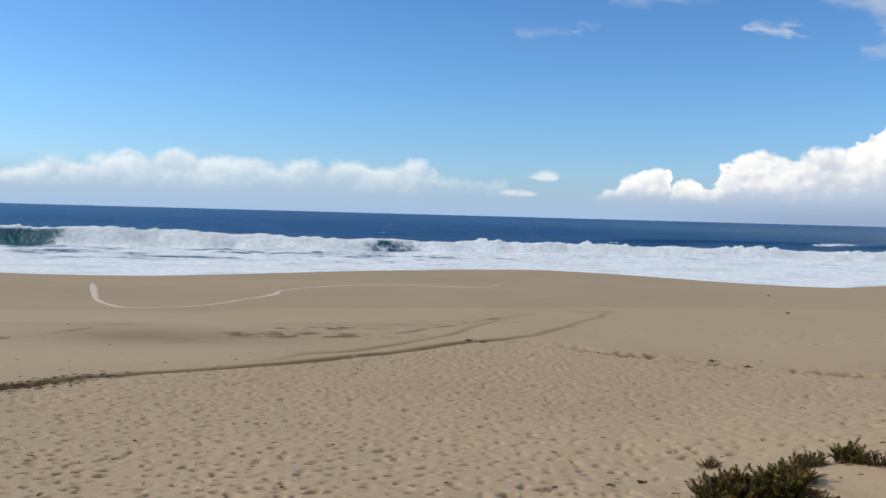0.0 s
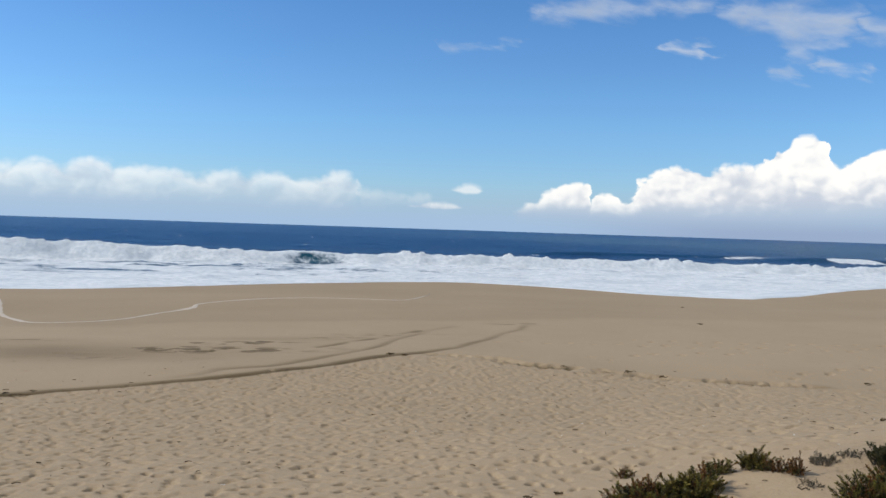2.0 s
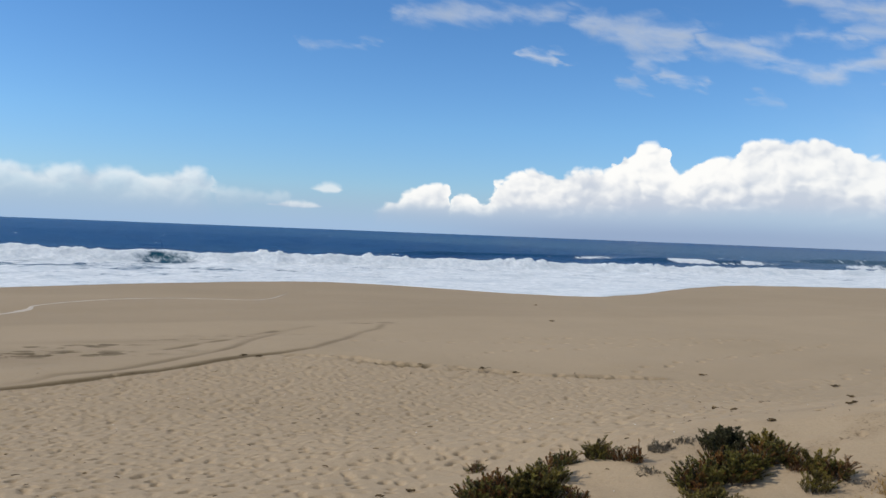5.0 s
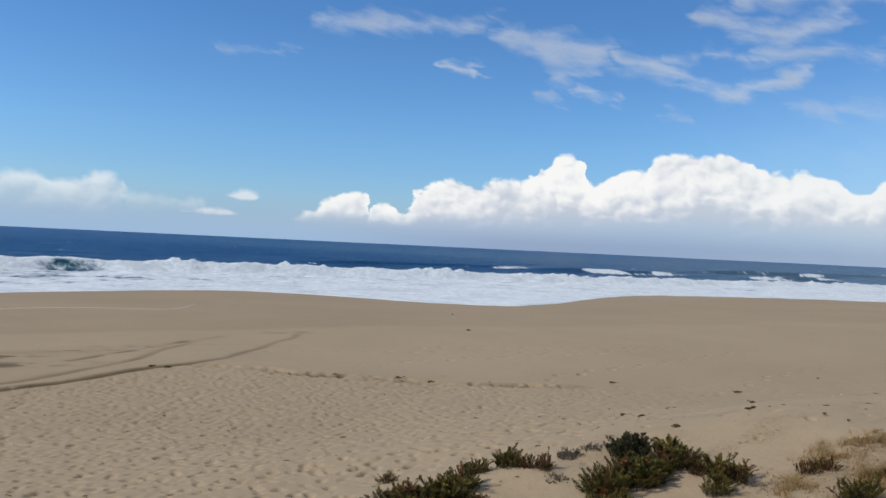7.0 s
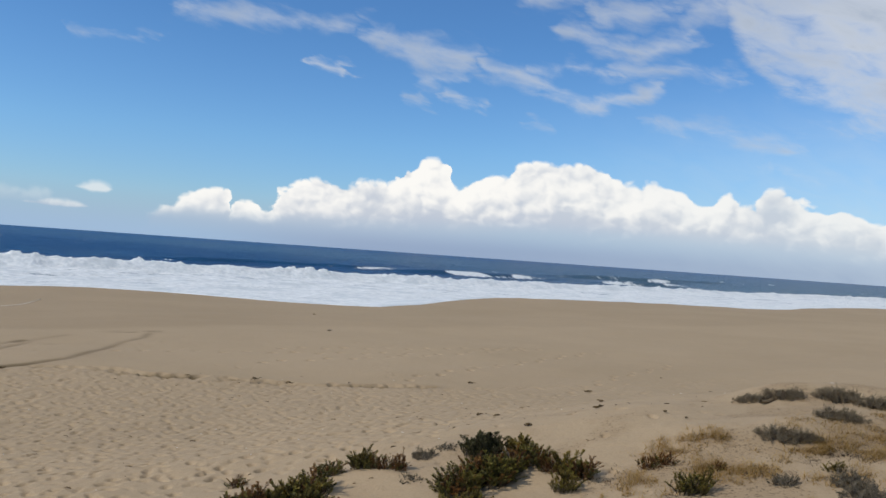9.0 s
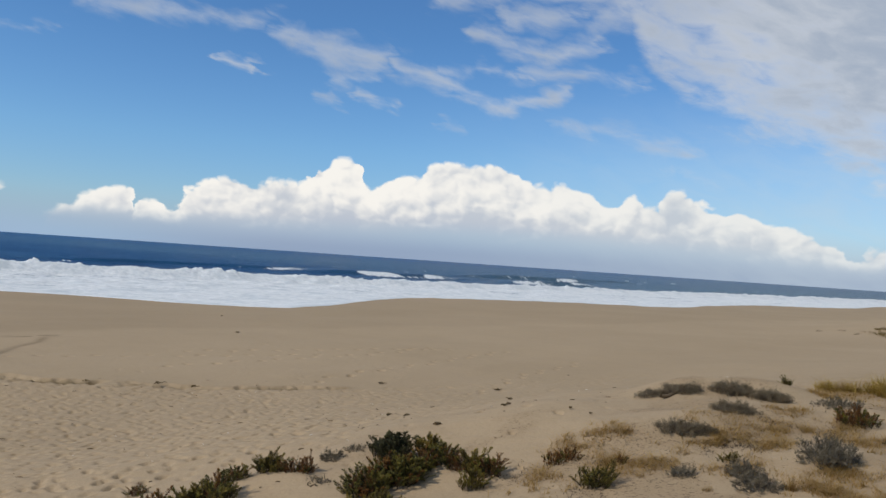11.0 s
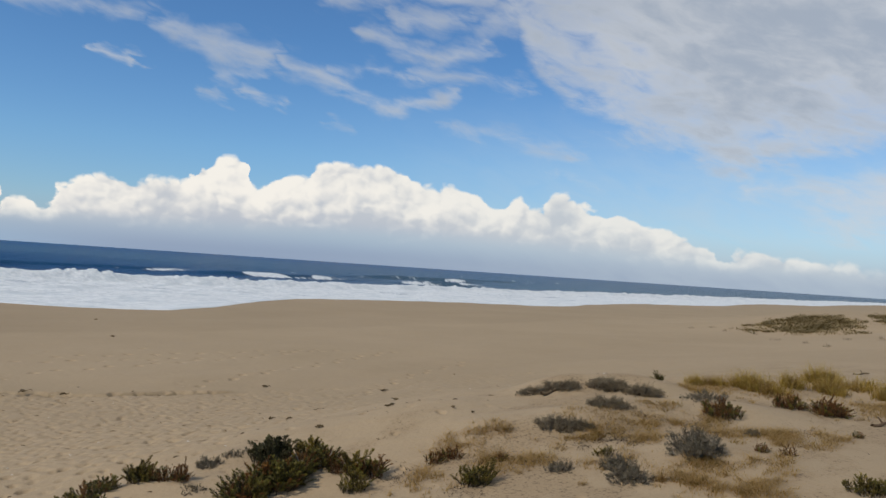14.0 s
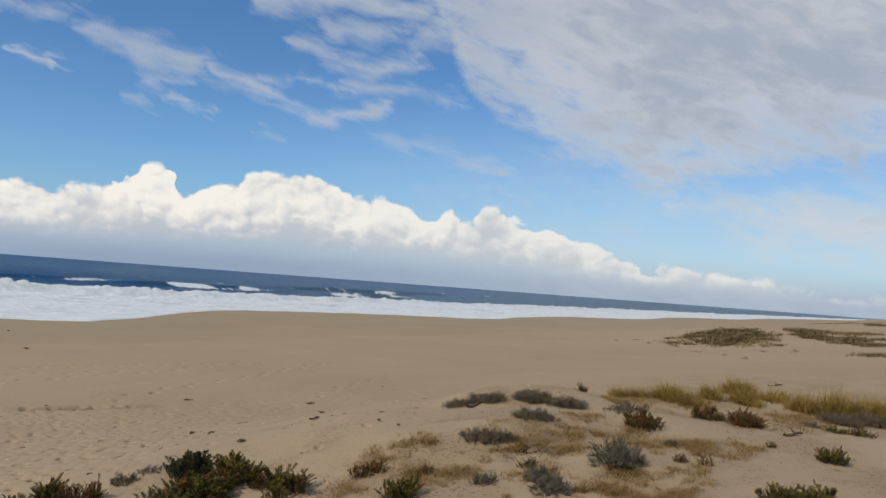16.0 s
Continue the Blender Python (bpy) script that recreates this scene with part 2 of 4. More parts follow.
# ---------------------------------------------------------------- the lie of the land
# u runs along the shore, v out to sea; heights in metres over the calm sea
def hash2(ix, iy, seed):
    h = (ix.astype(np.int64) * 374761393 + iy.astype(np.int64) * 668265263 + seed * 1442695041) & 0x7FFFFFFF
    h = ((h ^ (h >> 13)) * 1274126177) & 0x7FFFFFFF
    h = (h ^ (h >> 16)) & 0xFFFFFF
    return h / float(0xFFFFFF)


def vnoise(x, y, seed=0):
    """Smooth value noise, 0 to 1."""
    ix, iy = np.floor(x), np.floor(y)
    fx, fy = x - ix, y - iy
    fx, fy = fx * fx * (3 - 2 * fx), fy * fy * (3 - 2 * fy)
    a, b = hash2(ix, iy, seed), hash2(ix + 1, iy, seed)
    c, d = hash2(ix, iy + 1, seed), hash2(ix + 1, iy + 1, seed)
    return (a * (1 - fx) + b * fx) * (1 - fy) + (c * (1 - fx) + d * fx) * fy


def fbm(x, y, octaves=4, seed=0, gain=0.5):
    total, amp, norm = 0.0, 1.0, 0.0
    for i in range(octaves):
        total = total + amp * vnoise(x, y, seed + 17 * i)
        norm, amp, x, y = norm + amp, amp * gain, x * 2.03 + 5.1, y * 2.03 - 3.7
    return total / norm


def sstep(a, b, x):
    t = np.clip((x - a) / (b - a), 0, 1)
    return t * t * (3 - 2 * t)


COAST = radians(80)
CU, CV = math.sin(COAST), math.cos(COAST)
EDGE_U = [-400, -60, -30, -18, -10, -5, 0, 6, 14, 19, 23, 28, 33, 37, 45, 53, 60, 70, 78, 84, 92, 100, 113, 127, 145, 160, 190, 220, 260, 330, 420, 600]
EDGE_V = [46, 46, 47, 45.3, 43.6, 44.3, 47.9, 50.5, 53.6, 51.9, 46.8, 41.2, 42.5, 45.0, 50.0, 53.8, 53.4, 52.0, 50, 46.0, 46.2, 48.6, 50.5, 52.3, 49, 48.5, 53.5, 56, 51, 57, 60, 62]


def to_uv(x, y):
    return x * CU + y * CV, -x * CV + y * CU


def edge_v(u):
    u = np.asarray(u, float)
    return (np.interp(u - 2.5, EDGE_U, EDGE_V) + np.interp(u, EDGE_U, EDGE_V) + np.interp(u + 2.5, EDGE_U, EDGE_V)) / 3


# mounds of the dune: x, y, radius along, radius across, height
MOUNDS = [
    (4.6, 7.2, 1.3, 0.9, 0.16), (6.2, 6.3, 1.1, 0.9, 0.14), (3.4, 8.2, 1.4, 0.8, 0.10), (8.0, 6.6, 2.4, 1.6, 0.10),
    (9.8, 5.2, 2.6, 2.0, 0.14), (8.6, 8.0, 2.0, 0.9, 0.12), (13.0, 6.2, 4.0, 1.6, 0.16),
    (63.0, 24.0, 9.0, 6.0, 0.85), (80.0, 25.0, 13.0, 6.0, 0.8), (105.0, 30.0, 16.0, 7.0, 0.9),
]
# small crests that the shrubs hold together: x, y, half length, half depth, height, the way across (degrees)
CRESTS = [
    (3.45, 6.40, 0.55, 0.34, 0.10, 28), (4.20, 6.60, 0.32, 0.30, 0.09, 33), (4.52, 5.75, 0.36, 0.28, 0.08, 38), (2.5, 6.5, 0.45, 0.3, 0.05, 20),
    (8.35, 6.20, 0.55, 0.50, 0.17, 53), (9.05, 5.70, 0.60, 0.50, 0.17, 57), (6.90, 5.00, 0.50, 0.42, 0.13, 54), (7.80, 5.00, 0.65, 0.50, 0.13, 57),
    (6.20, 5.30, 0.38, 0.40, 0.09, 49), (10.9, 5.20, 1.00, 0.70, 0.12, 64), (12.3, 4.50, 1.20, 0.70, 0.12, 70), (12.6, 3.20, 1.00, 0.70, 0.10, 76),
    (8.80, 4.20, 0.60, 0.45, 0.10, 64), (6.9, 3.6, 0.45, 0.4, 0.07, 62),
]


def land(x, y):
    """Height of the sand."""
    u, v = to_uv(x, y)
    ev = edge_v(u)
    # the dune on which the eye stands falls to the beach
    toe = 15.0 + 1.6 * (vnoise(u / 9.0, 0 * u, 5) - 0.5)
    down = 1.66 + 1.29 * sstep(0.0, 1.0, np.clip(v, 0, None) / toe)
    down = down + 0.35 * sstep(8, 30, -v)
    h = down + np.clip(v - 18, 0, 40) * 0.0205
    # the right-hand dune stays higher for longer
    h = h - 0.30 * sstep(4, 8, u) * sstep(12, 5, v) * sstep(-6, 2, v) * sstep(34, 14, u)
    for mx, my, ra, rb, mh in MOUNDS:
        g = ((x - mx) / ra) ** 2 + ((y - my) / rb) ** 2
        h = h - mh * np.exp(-g)
    for mx, my, ra, rb, mh, way in CRESTS:
        c, d = math.cos(radians(way)), math.sin(radians(way))
        along, across = (x - mx) * c - (y - my) * d, (x - mx) * d + (y - my) * c
        h = h - mh * np.exp(-((along / ra) ** 2) - (across / rb) ** 2)
    # a shallow runnel behind the berm
    h = h + 0.34 * np.exp(-(((u + 9) / 11.0) ** 2) - ((v - 31) / 8.0) ** 2)
    h = h + 0.14 * np.exp(-(((u - 34) / 14.0) ** 2) - ((v - 36) / 5.0) ** 2)
    # low foredunes farther along the shore
    far = sstep(52, 74, u) * sstep(24, 14, v) * sstep(-10, 2, v)
    h = h - far * (0.35 + 0.5 * fbm(u / 14.0, v / 7.0, 3, 11)) - sstep(110, 260, u) * sstep(34, 16, v) * (0.9 + 1.3 * fbm(u / 40.0, v / 14.0, 3, 12))
    # broad, soft unevenness
    h = h - 0.16 * (fbm(u / 6.5, v / 4.0, 3, 2) - 0.5) * sstep(0, 6, v) * sstep(46, 30, v) - 0.05 * (fbm(u / 1.6, v / 1.1, 2, 3) - 0.5) * sstep(22, 15, v)
    h = h + (3.57 - h) * sstep(-11, -0.5, v - ev)
    z = EYE - h
    # beach face beyond the berm's edge
    s = v - ev
    z = z - np.clip(s, 0, None) ** 2 / (np.clip(s, 0, None) + 3.0) * 0.14
    return np.maximum(z, -3.0)


def land_at(x, y):
    return float(land(np.array([float(x)]), np.array([float(y)]))[0])


# ---------------------------------------------------------------- materials
def material(name):
    m = bpy.data.materials.new(name)
    m.use_nodes = True
    m.node_tree.nodes.clear()
    n = Nodes(m.node_tree)
    shader = n.add("ShaderNodeBsdfPrincipled")
    out = n.add("ShaderNodeOutputMaterial")
    m.node_tree.links.new(shader.outputs[0], out.inputs[0])
    return m, n, shader


def attribute(n, name):
    a = n.add("ShaderNodeAttribute", attribute_name=name)
    return a.outputs["Fac"]


def bump(n, shader, height, strength, distance):
    b = n.add("ShaderNodeBump")
    n.put(strength, b.inputs["Strength"])
    n.put(distance, b.inputs["Distance"])
    n.put(height, b.inputs["Height"])
    n.put(b.outputs[0], shader.inputs["Normal"])
    return b


def sand_material():
    m, n, sh = material("dry_sand")
    place = n.add("ShaderNodeNewGeometry").outputs["Position"]
    broad = n.noise(place, 0.16, 4.0, 0.55)
    patch = n.noise(place, 1.7, 5.0, 0.6)
    grain = n.noise(place, 55.0, 3.0, 0.7)
    col = n.mix(n.step(broad, 0.3, 0.7), (0.364, 0.269, 0.158), (0.402, 0.297, 0.177))
    col = n.mix(n.step(patch, 0.35, 0.75, 0.0, 0.30), col, (0.43, 0.312, 0.182))
    col = n.mix(n.step(grain, 0.3, 0.75, 0.0, 0.4), col, (0.265, 0.182, 0.095))
    damp = attribute(n, "damp")
    col = n.mix(n.math("MULTIPLY", damp, 1.0, clamp=True), col, (0.135, 0.092, 0.042))
    litter = attribute(n, "litter")
    col = n.mix(n.math("MULTIPLY", litter, 0.36, clamp=True), col, (0.205, 0.128, 0.060))
    speck = n.step(n.noise(place, 30.0, 4.0, 0.7), 0.52, 0.68)
    col = n.mix(n.math("MULTIPLY", speck, litter, clamp=True), col, (0.085, 0.055, 0.03))
    n.put(col, sh.inputs["Base Color"])
    sh.inputs["Roughness"].default_value = 0.9
    sh.inputs["Specular IOR Level"].default_value = 0.2
    relief = n.math("ADD", n.math("MULTIPLY", n.noise(place, 9.0, 5.0, 0.6), 0.7), n.math("MULTIPLY", grain, 0.18))
    bump(n, sh, relief, 0.55, 0.03)
    return m


def water_material():
    m, n, sh = material("sea_water")
    place = n.add("ShaderNodeNewGeometry").outputs["Position"]
    chop = n.noise(place, 0.9, 6.0, 0.62)
    swell = n.noise(place, 0.07, 4.0, 0.6)
    deep = n.mix(n.step(swell, 0.3, 0.7), (0.003, 0.030, 0.096), (0.004, 0.047, 0.130))
    # greyer over the shallows, and distant haze painted in far along the coast
    shallow_and_haze = attribute(n, "shallow_and_haze")
    deep = n.mix(n.math("MULTIPLY", shallow_and_haze, 1.0, clamp=True), deep, (0.052, 0.106, 0.145))
    face = attribute(n, "face")
    deep = n.mix(n.math("MULTIPLY", face, 1.0, clamp=True), deep, (0.015, 0.105, 0.115))
    n.put(deep, sh.inputs["Base Color"])
    sh.inputs["Roughness"].default_value = 0.32
    sh.inputs["IOR"].default_value = 1.33
    sh.inputs["Specular IOR Level"].default_value = 0.13
    bump(n, sh, chop, 0.9, 0.5)
    # froth
    froth = n.add("ShaderNodeBsdfPrincipled")
    fine = n.noise(place, 1.6, 5.0, 0.55)
    lace = n.noise(place, 1.1, 5.0, 0.6, 2.0, 0.6)
    churn = n.step(n.noise(place, 0.22, 4.0, 0.6), 0.46, 0.68, 0.0, 0.55)
    n.put(n.mix(churn, n.mix(n.step(fine, 0.25, 0.7), (0.64, 0.67, 0.65), (0.86, 0.865, 0.82)), (0.52, 0.57, 0.565)), froth.inputs["Base Color"])
    froth.inputs["Roughness"].default_value = 0.75
    froth.inputs["Specular IOR Level"].default_value = 0.2
    bump(n, froth, n.math("ADD", fine, n.math("MULTIPLY", n.noise(place, 0.55, 5.0, 0.6), 1.6)), 0.32, 0.40)
    airy = n.add("ShaderNodeBsdfTranslucent")
    airy.inputs["Color"].default_value = (0.80, 0.84, 0.84, 1.0)
    bubbly = n.add("ShaderNodeMixShader")
    bubbly.inputs[0].default_value = 0.10
    n.t.links.new(froth.outputs[0], bubbly.inputs[1])
    n.t.links.new(airy.outputs[0], bubbly.inputs[2])
    foam = attribute(n, "foam")
    cover = n.step(n.math("ADD", foam, n.math("MULTIPLY_ADD", lace, 0.9, -0.45)), 0.26, 0.72)
    blend = n.add("ShaderNodeMixShader")
    n.put(cover, blend.inputs[0])
    n.t.links.new(sh.outputs[0], blend.inputs[1])
    n.t.links.new(bubbly.outputs[0], blend.inputs[2])
    out = [x for x in n.t.nodes if x.type == "OUTPUT_MATERIAL"][0]
    n.t.links.new(blend.outputs[0], out.inputs[0])
    return m


def plant_material(name, low, high, tip, rough=0.6, hue_var=0.25, through_light=0.34):
    """Leaves or stems: low to high by the piece's chance, the attribute 'tip' towards the ends."""
    m, n, sh = material(name)
    chance = n.add("ShaderNodeNewGeometry").outputs["Random Per Island"]
    place = n.add("ShaderNodeTexCoord").outputs["Object"]
    col = n.mix(chance, low, high)
    own = n.add("ShaderNodeObjectInfo").outputs["Random"]
    col = n.mix(n.step(own, 0.62, 1.0, 0.0, 0.75), col, tip)
    col = n.mix(n.step(own, 0.30, 0.0, 0.0, 0.6), col, (low[0] * 0.9, low[1] * 0.62, low[2] * 0.6))
    col = n.mix(n.math("MULTIPLY", attribute(n, "tip"), n.step(n.noise(place, 5.0, 2.0), 0.25, 0.7), clamp=True), col, tip)
    col = n.mix(n.step(n.noise(place, 60.0, 3.0), 0.45, 0.75, 0.0, hue_var), col, (0.05, 0.035, 0.02))
    n.put(col, sh.inputs["Base Color"])
    sh.inputs["Roughness"].default_value = rough
    sh.inputs["Specular IOR Level"].default_value = 0.25
    if through_light > 0:
        # thin leaves let some light through
        thin = n.add("ShaderNodeBsdfTranslucent")
        n.put(n.mix(1.0, col, (1.5, 1.35, 0.7), "MULTIPLY"), thin.inputs["Color"])
        blend = n.add("ShaderNodeMixShader")
        blend.inputs[0].default_value = through_light
        n.t.links.new(sh.outputs[0], blend.inputs[1])
        n.t.links.new(thin.outputs[0], blend.inputs[2])
        out = [x for x in n.t.nodes if x.type == "OUTPUT_MATERIAL"][0]
        n.t.links.new(blend.outputs[0], out.inputs[0])
    return m


SAND = sand_material()
WATER = water_material()
LEAF_GREEN = plant_material("succulent_leaf", (0.008, 0.009, 0.003), (0.042, 0.042, 0.009), (0.27, 0.22, 0.034), 0.6, 0.5, 0.20)
LEAF_OLIVE = plant_material("olive_leaf", (0.024, 0.020, 0.005), (0.110, 0.088, 0.016), (0.34, 0.245, 0.040), 0.6, 0.4, 0.26)
LEAF_BLUE = plant_material("blue_green_leaf", (0.014, 0.017, 0.008), (0.042, 0.046, 0.018), (0.13, 0.115, 0.04))
LEAF_RED = plant_material("russet_leaf", (0.042, 0.015, 0.005), (0.185, 0.070, 0.015), (0.30, 0.135, 0.026), 0.6, 0.4, 0.24)
STEM = plant_material("woody_stem", (0.035, 0.024, 0.014), (0.08, 0.05, 0.027), (0.07, 0.045, 0.024), 0.8, 0.25, 0.0)
TWIG_GREY = plant_material("grey_twig", (0.085, 0.068, 0.046), (0.19, 0.158, 0.112), (0.25, 0.212, 0.155), 0.85, 0.25, 0.0)
LEAF_GREY = plant_material("grey_felted_leaf", (0.058, 0.046, 0.027), (0.140, 0.114, 0.072), (0.20, 0.165, 0.108), 0.9, 0.25, 0.1)
SCRUB = plant_material("far_scrub", (0.070, 0.050, 0.022), (0.23, 0.170, 0.075), (0.27, 0.20, 0.09), 0.9, 0.2, 0.1)
TWIG_DARK = plant_material("dark_twig", (0.10, 0.068, 0.034), (0.22, 0.16, 0.088), (0.27, 0.20, 0.115), 0.85, 0.25, 0.0)
BLADE = plant_material("marram_blade", (0.11, 0.066, 0.014), (0.42, 0.285, 0.060), (0.50, 0.36, 0.10), 0.6)
STRAW = plant_material("straw", (0.135, 0.080, 0.027), (0.33, 0.210, 0.075), (0.40, 0.27, 0.105), 0.8)
WEED = plant_material("dry_wrack", (0.070, 0.046, 0.020), (0.175, 0.118, 0.052), (0.18, 0.125, 0.06), 0.85, 0.25, 0.0)
SHELL = plant_material("bleached_shell", (0.55, 0.51, 0.44), (0.72, 0.69, 0.62), (0.70, 0.66, 0.60), 0.6, 0.05, 0.0)
FOAM_DRY = plant_material("dried_foam", (0.44, 0.36, 0.255), (0.51, 0.425, 0.315), (0.52, 0.43, 0.32), 0.9, 0.02, 0.0)

# ---------------------------------------------------------------- sand and sea
def polar_sheet(name, angles, radii, height, layers, mat, closed=False):
    """One sheet round the foot of the camera, finer where it is near; layers: named values on its points."""
    a, r = np.meshgrid(np.radians(angles), radii)
    x, y = r * np.sin(a), r * np.cos(a)
    z, values = height(x, y), {}
    for key, fn in layers.items():
        values[key] = fn(x, y)
    rows, cols = x.shape
    me = bpy.data.meshes.new(name)
    me.vertices.add(rows * cols)
    me.vertices.foreach_set("co", np.stack([x, y, z], -1).astype(np.float32).ravel())
    i = np.arange(rows * cols).reshape(rows, cols)
    if closed:
        i = np.concatenate([i, i[:, :1]], 1)
    quads = np.stack([i[:-1, :-1], i[1:, :-1], i[1:, 1:], i[:-1, 1:]], -1).reshape(-1, 4)
    quads = quads[:, ::-1]
    me.loops.add(quads.size)
    me.loops.foreach_set("vertex_index", quads.astype(np.int32).ravel())
    me.polygons.add(len(quads))
    me.polygons.foreach_set("loop_start", np.arange(0, quads.size, 4, dtype=np.int32))
    me.update(calc_edges=True)
    me.shade_smooth()
    for key, v in values.items():
        at = me.attributes.new(key, "FLOAT", "POINT")
        at.data.foreach_set("value", v.astype(np.float32).ravel())
    me.materials.append(mat)
    return new(name, me)


def near_line(x, y, points):
    """Distance to a bent line, and how far along it (0 to 1)."""
    best, along = np.full(x.shape, 1e9), np.zeros(x.shape)
    n = len(points) - 1
    for k in range(n):
        (ax, ay), (bx, by) = points[k], points[k + 1]
        dx_, dy_ = bx - ax, by - ay
        t = np.clip(((x - ax) * dx_ + (y - ay) * dy_) / (dx_ * dx_ + dy_ * dy_), 0, 1)
        d = np.hypot(x - ax - t * dx_, y - ay - t * dy_)
        along = np.where(d < best, (k + t) / n, along)
        best = np.minimum(best, d)
    return best, along


# wrack line at the foot of the trodden sand, a second wheel mark beside it, and a trodden path
WRACK = [(-6.9, 12.8), (-6.6, 13.2), (-6.1, 13.9), (-4.9, 14.7), (-4.0, 15.2), (-3.0, 15.8), (-2.2, 16.3), (-1.5, 16.9), (-0.9, 17.4), (-0.2, 18.1), (0.7, 19.0), (1.6, 19.7), (2.4, 20.4), (3.4, 22.3), (4.2, 24.1), (4.9, 25.2), (5.7, 27.7)]
WHEEL = [(-4.2, 15.3), (-3.1, 16.2), (-2.8, 16.8), (-1.9, 17.3), (-1.0, 18.4), (-0.3, 19.3), (0.4, 20.6), (1.1, 22.7), (2.1, 24.9), (2.9, 25.9)]
SIDE_MARKS = [[(-1.1, 20.6), (0.2, 22.3), (1.7, 24.7)], [(-9.9, 18.1), (-9.4, 18.4), (-9.2, 19.1), (-9.1, 19.9), (-8.9, 20.8)]]
PATH = [(1.6, 19.4), (2.9, 18.8), (3.5, 18.1), (4.4, 17.6), (5.6, 16.9), (6.3, 16.4), (7.5, 16.0), (8.4, 15.8), (9.3, 15.6)]

# trodden sand: soft old footprints in a raster of 3 cm cells
FX0, FX1, FY0, FY1, CELL = -16.0, 20.0, 2.5, 26.0, 0.03
prints = np.zeros((int((FY1 - FY0) / CELL), int((FX1 - FX0) / CELL)), np.float32)
rng = np.random.default_rng(7)


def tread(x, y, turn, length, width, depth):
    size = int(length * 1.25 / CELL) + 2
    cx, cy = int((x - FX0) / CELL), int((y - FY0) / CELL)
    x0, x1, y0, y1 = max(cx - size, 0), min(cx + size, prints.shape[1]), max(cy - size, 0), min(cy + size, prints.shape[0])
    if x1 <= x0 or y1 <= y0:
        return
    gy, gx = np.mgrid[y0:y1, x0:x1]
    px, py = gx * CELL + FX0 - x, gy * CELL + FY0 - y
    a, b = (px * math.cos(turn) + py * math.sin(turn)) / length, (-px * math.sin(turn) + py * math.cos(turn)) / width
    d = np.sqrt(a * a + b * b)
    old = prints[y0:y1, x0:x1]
    # shading put into the shape: deep towards the sun, the sunlit far wall eased
    sunward = np.clip(0.72 - 0.75 * px / length, 0.12, 1.0)
    prints[y0:y1, x0:x1] = np.minimum(old, -depth * sunward * np.exp(-(d * 1.3) ** 8)) + np.where(old > -0.004, depth * 0.04 * np.exp(-((d - 1.05) / 0.2) ** 2), 0)


wrack_x, wrack_y = np.array([p[0] for p in WRACK]), np.array([p[1] for p in WRACK])
path_x, path_y = np.array([p[0] for p in PATH]), np.array([p[1] for p in PATH])
limit_x = np.concatenate([wrack_x[wrack_x < path_x[0]], path_x])
limit_y = np.concatenate([wrack_y[wrack_x < path_x[0]], path_y])
STEP = 0.15
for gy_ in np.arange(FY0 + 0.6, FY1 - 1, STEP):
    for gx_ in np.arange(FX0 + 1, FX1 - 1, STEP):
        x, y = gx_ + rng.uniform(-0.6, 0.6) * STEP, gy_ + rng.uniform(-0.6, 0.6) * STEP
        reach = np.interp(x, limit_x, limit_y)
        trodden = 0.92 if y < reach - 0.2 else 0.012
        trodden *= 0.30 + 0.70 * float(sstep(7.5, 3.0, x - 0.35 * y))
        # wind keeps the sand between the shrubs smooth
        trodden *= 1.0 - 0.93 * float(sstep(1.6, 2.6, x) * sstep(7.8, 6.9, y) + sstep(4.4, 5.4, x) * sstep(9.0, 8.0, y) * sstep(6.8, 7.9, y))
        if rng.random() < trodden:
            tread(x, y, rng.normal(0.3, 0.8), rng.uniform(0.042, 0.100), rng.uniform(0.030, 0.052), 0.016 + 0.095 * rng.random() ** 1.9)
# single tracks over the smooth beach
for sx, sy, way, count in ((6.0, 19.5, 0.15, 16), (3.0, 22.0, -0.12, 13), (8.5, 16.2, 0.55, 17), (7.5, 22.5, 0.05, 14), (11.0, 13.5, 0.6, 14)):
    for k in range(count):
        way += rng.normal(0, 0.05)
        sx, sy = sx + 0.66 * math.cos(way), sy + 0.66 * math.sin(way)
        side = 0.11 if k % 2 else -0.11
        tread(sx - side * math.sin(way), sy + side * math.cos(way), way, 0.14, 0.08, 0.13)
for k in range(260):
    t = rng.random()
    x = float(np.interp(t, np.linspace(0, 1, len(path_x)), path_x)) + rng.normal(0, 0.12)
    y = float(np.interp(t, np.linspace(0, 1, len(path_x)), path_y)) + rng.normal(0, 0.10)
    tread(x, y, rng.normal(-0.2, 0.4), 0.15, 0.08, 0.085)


def print_depth(x, y):
    gx, gy = (x - FX0) / CELL, (y - FY0) / CELL
    ok = (gx > 1) & (gx < prints.shape[1] - 3) & (gy > 1) & (gy < prints.shape[0] - 3)
    gx, gy = np.where(ok, gx, 2), np.where(ok, gy, 2)
    ix, iy = gx.astype(int), gy.astype(int)
    fx, fy = gx - ix, gy - iy
    p = prints
    v = (p[iy, ix] * (1 - fx) + p[iy, ix + 1] * fx) * (1 - fy) + (p[iy + 1, ix] * (1 - fx) + p[iy + 1, ix + 1] * fx) * fy
    a, r = np.degrees(np.arctan2(x, y)), np.hypot(x, y)
    return np.where(ok, v, 0) * sstep(-36, -33, a) * sstep(84, 80, a) * sstep(4.3, 4.7, r)


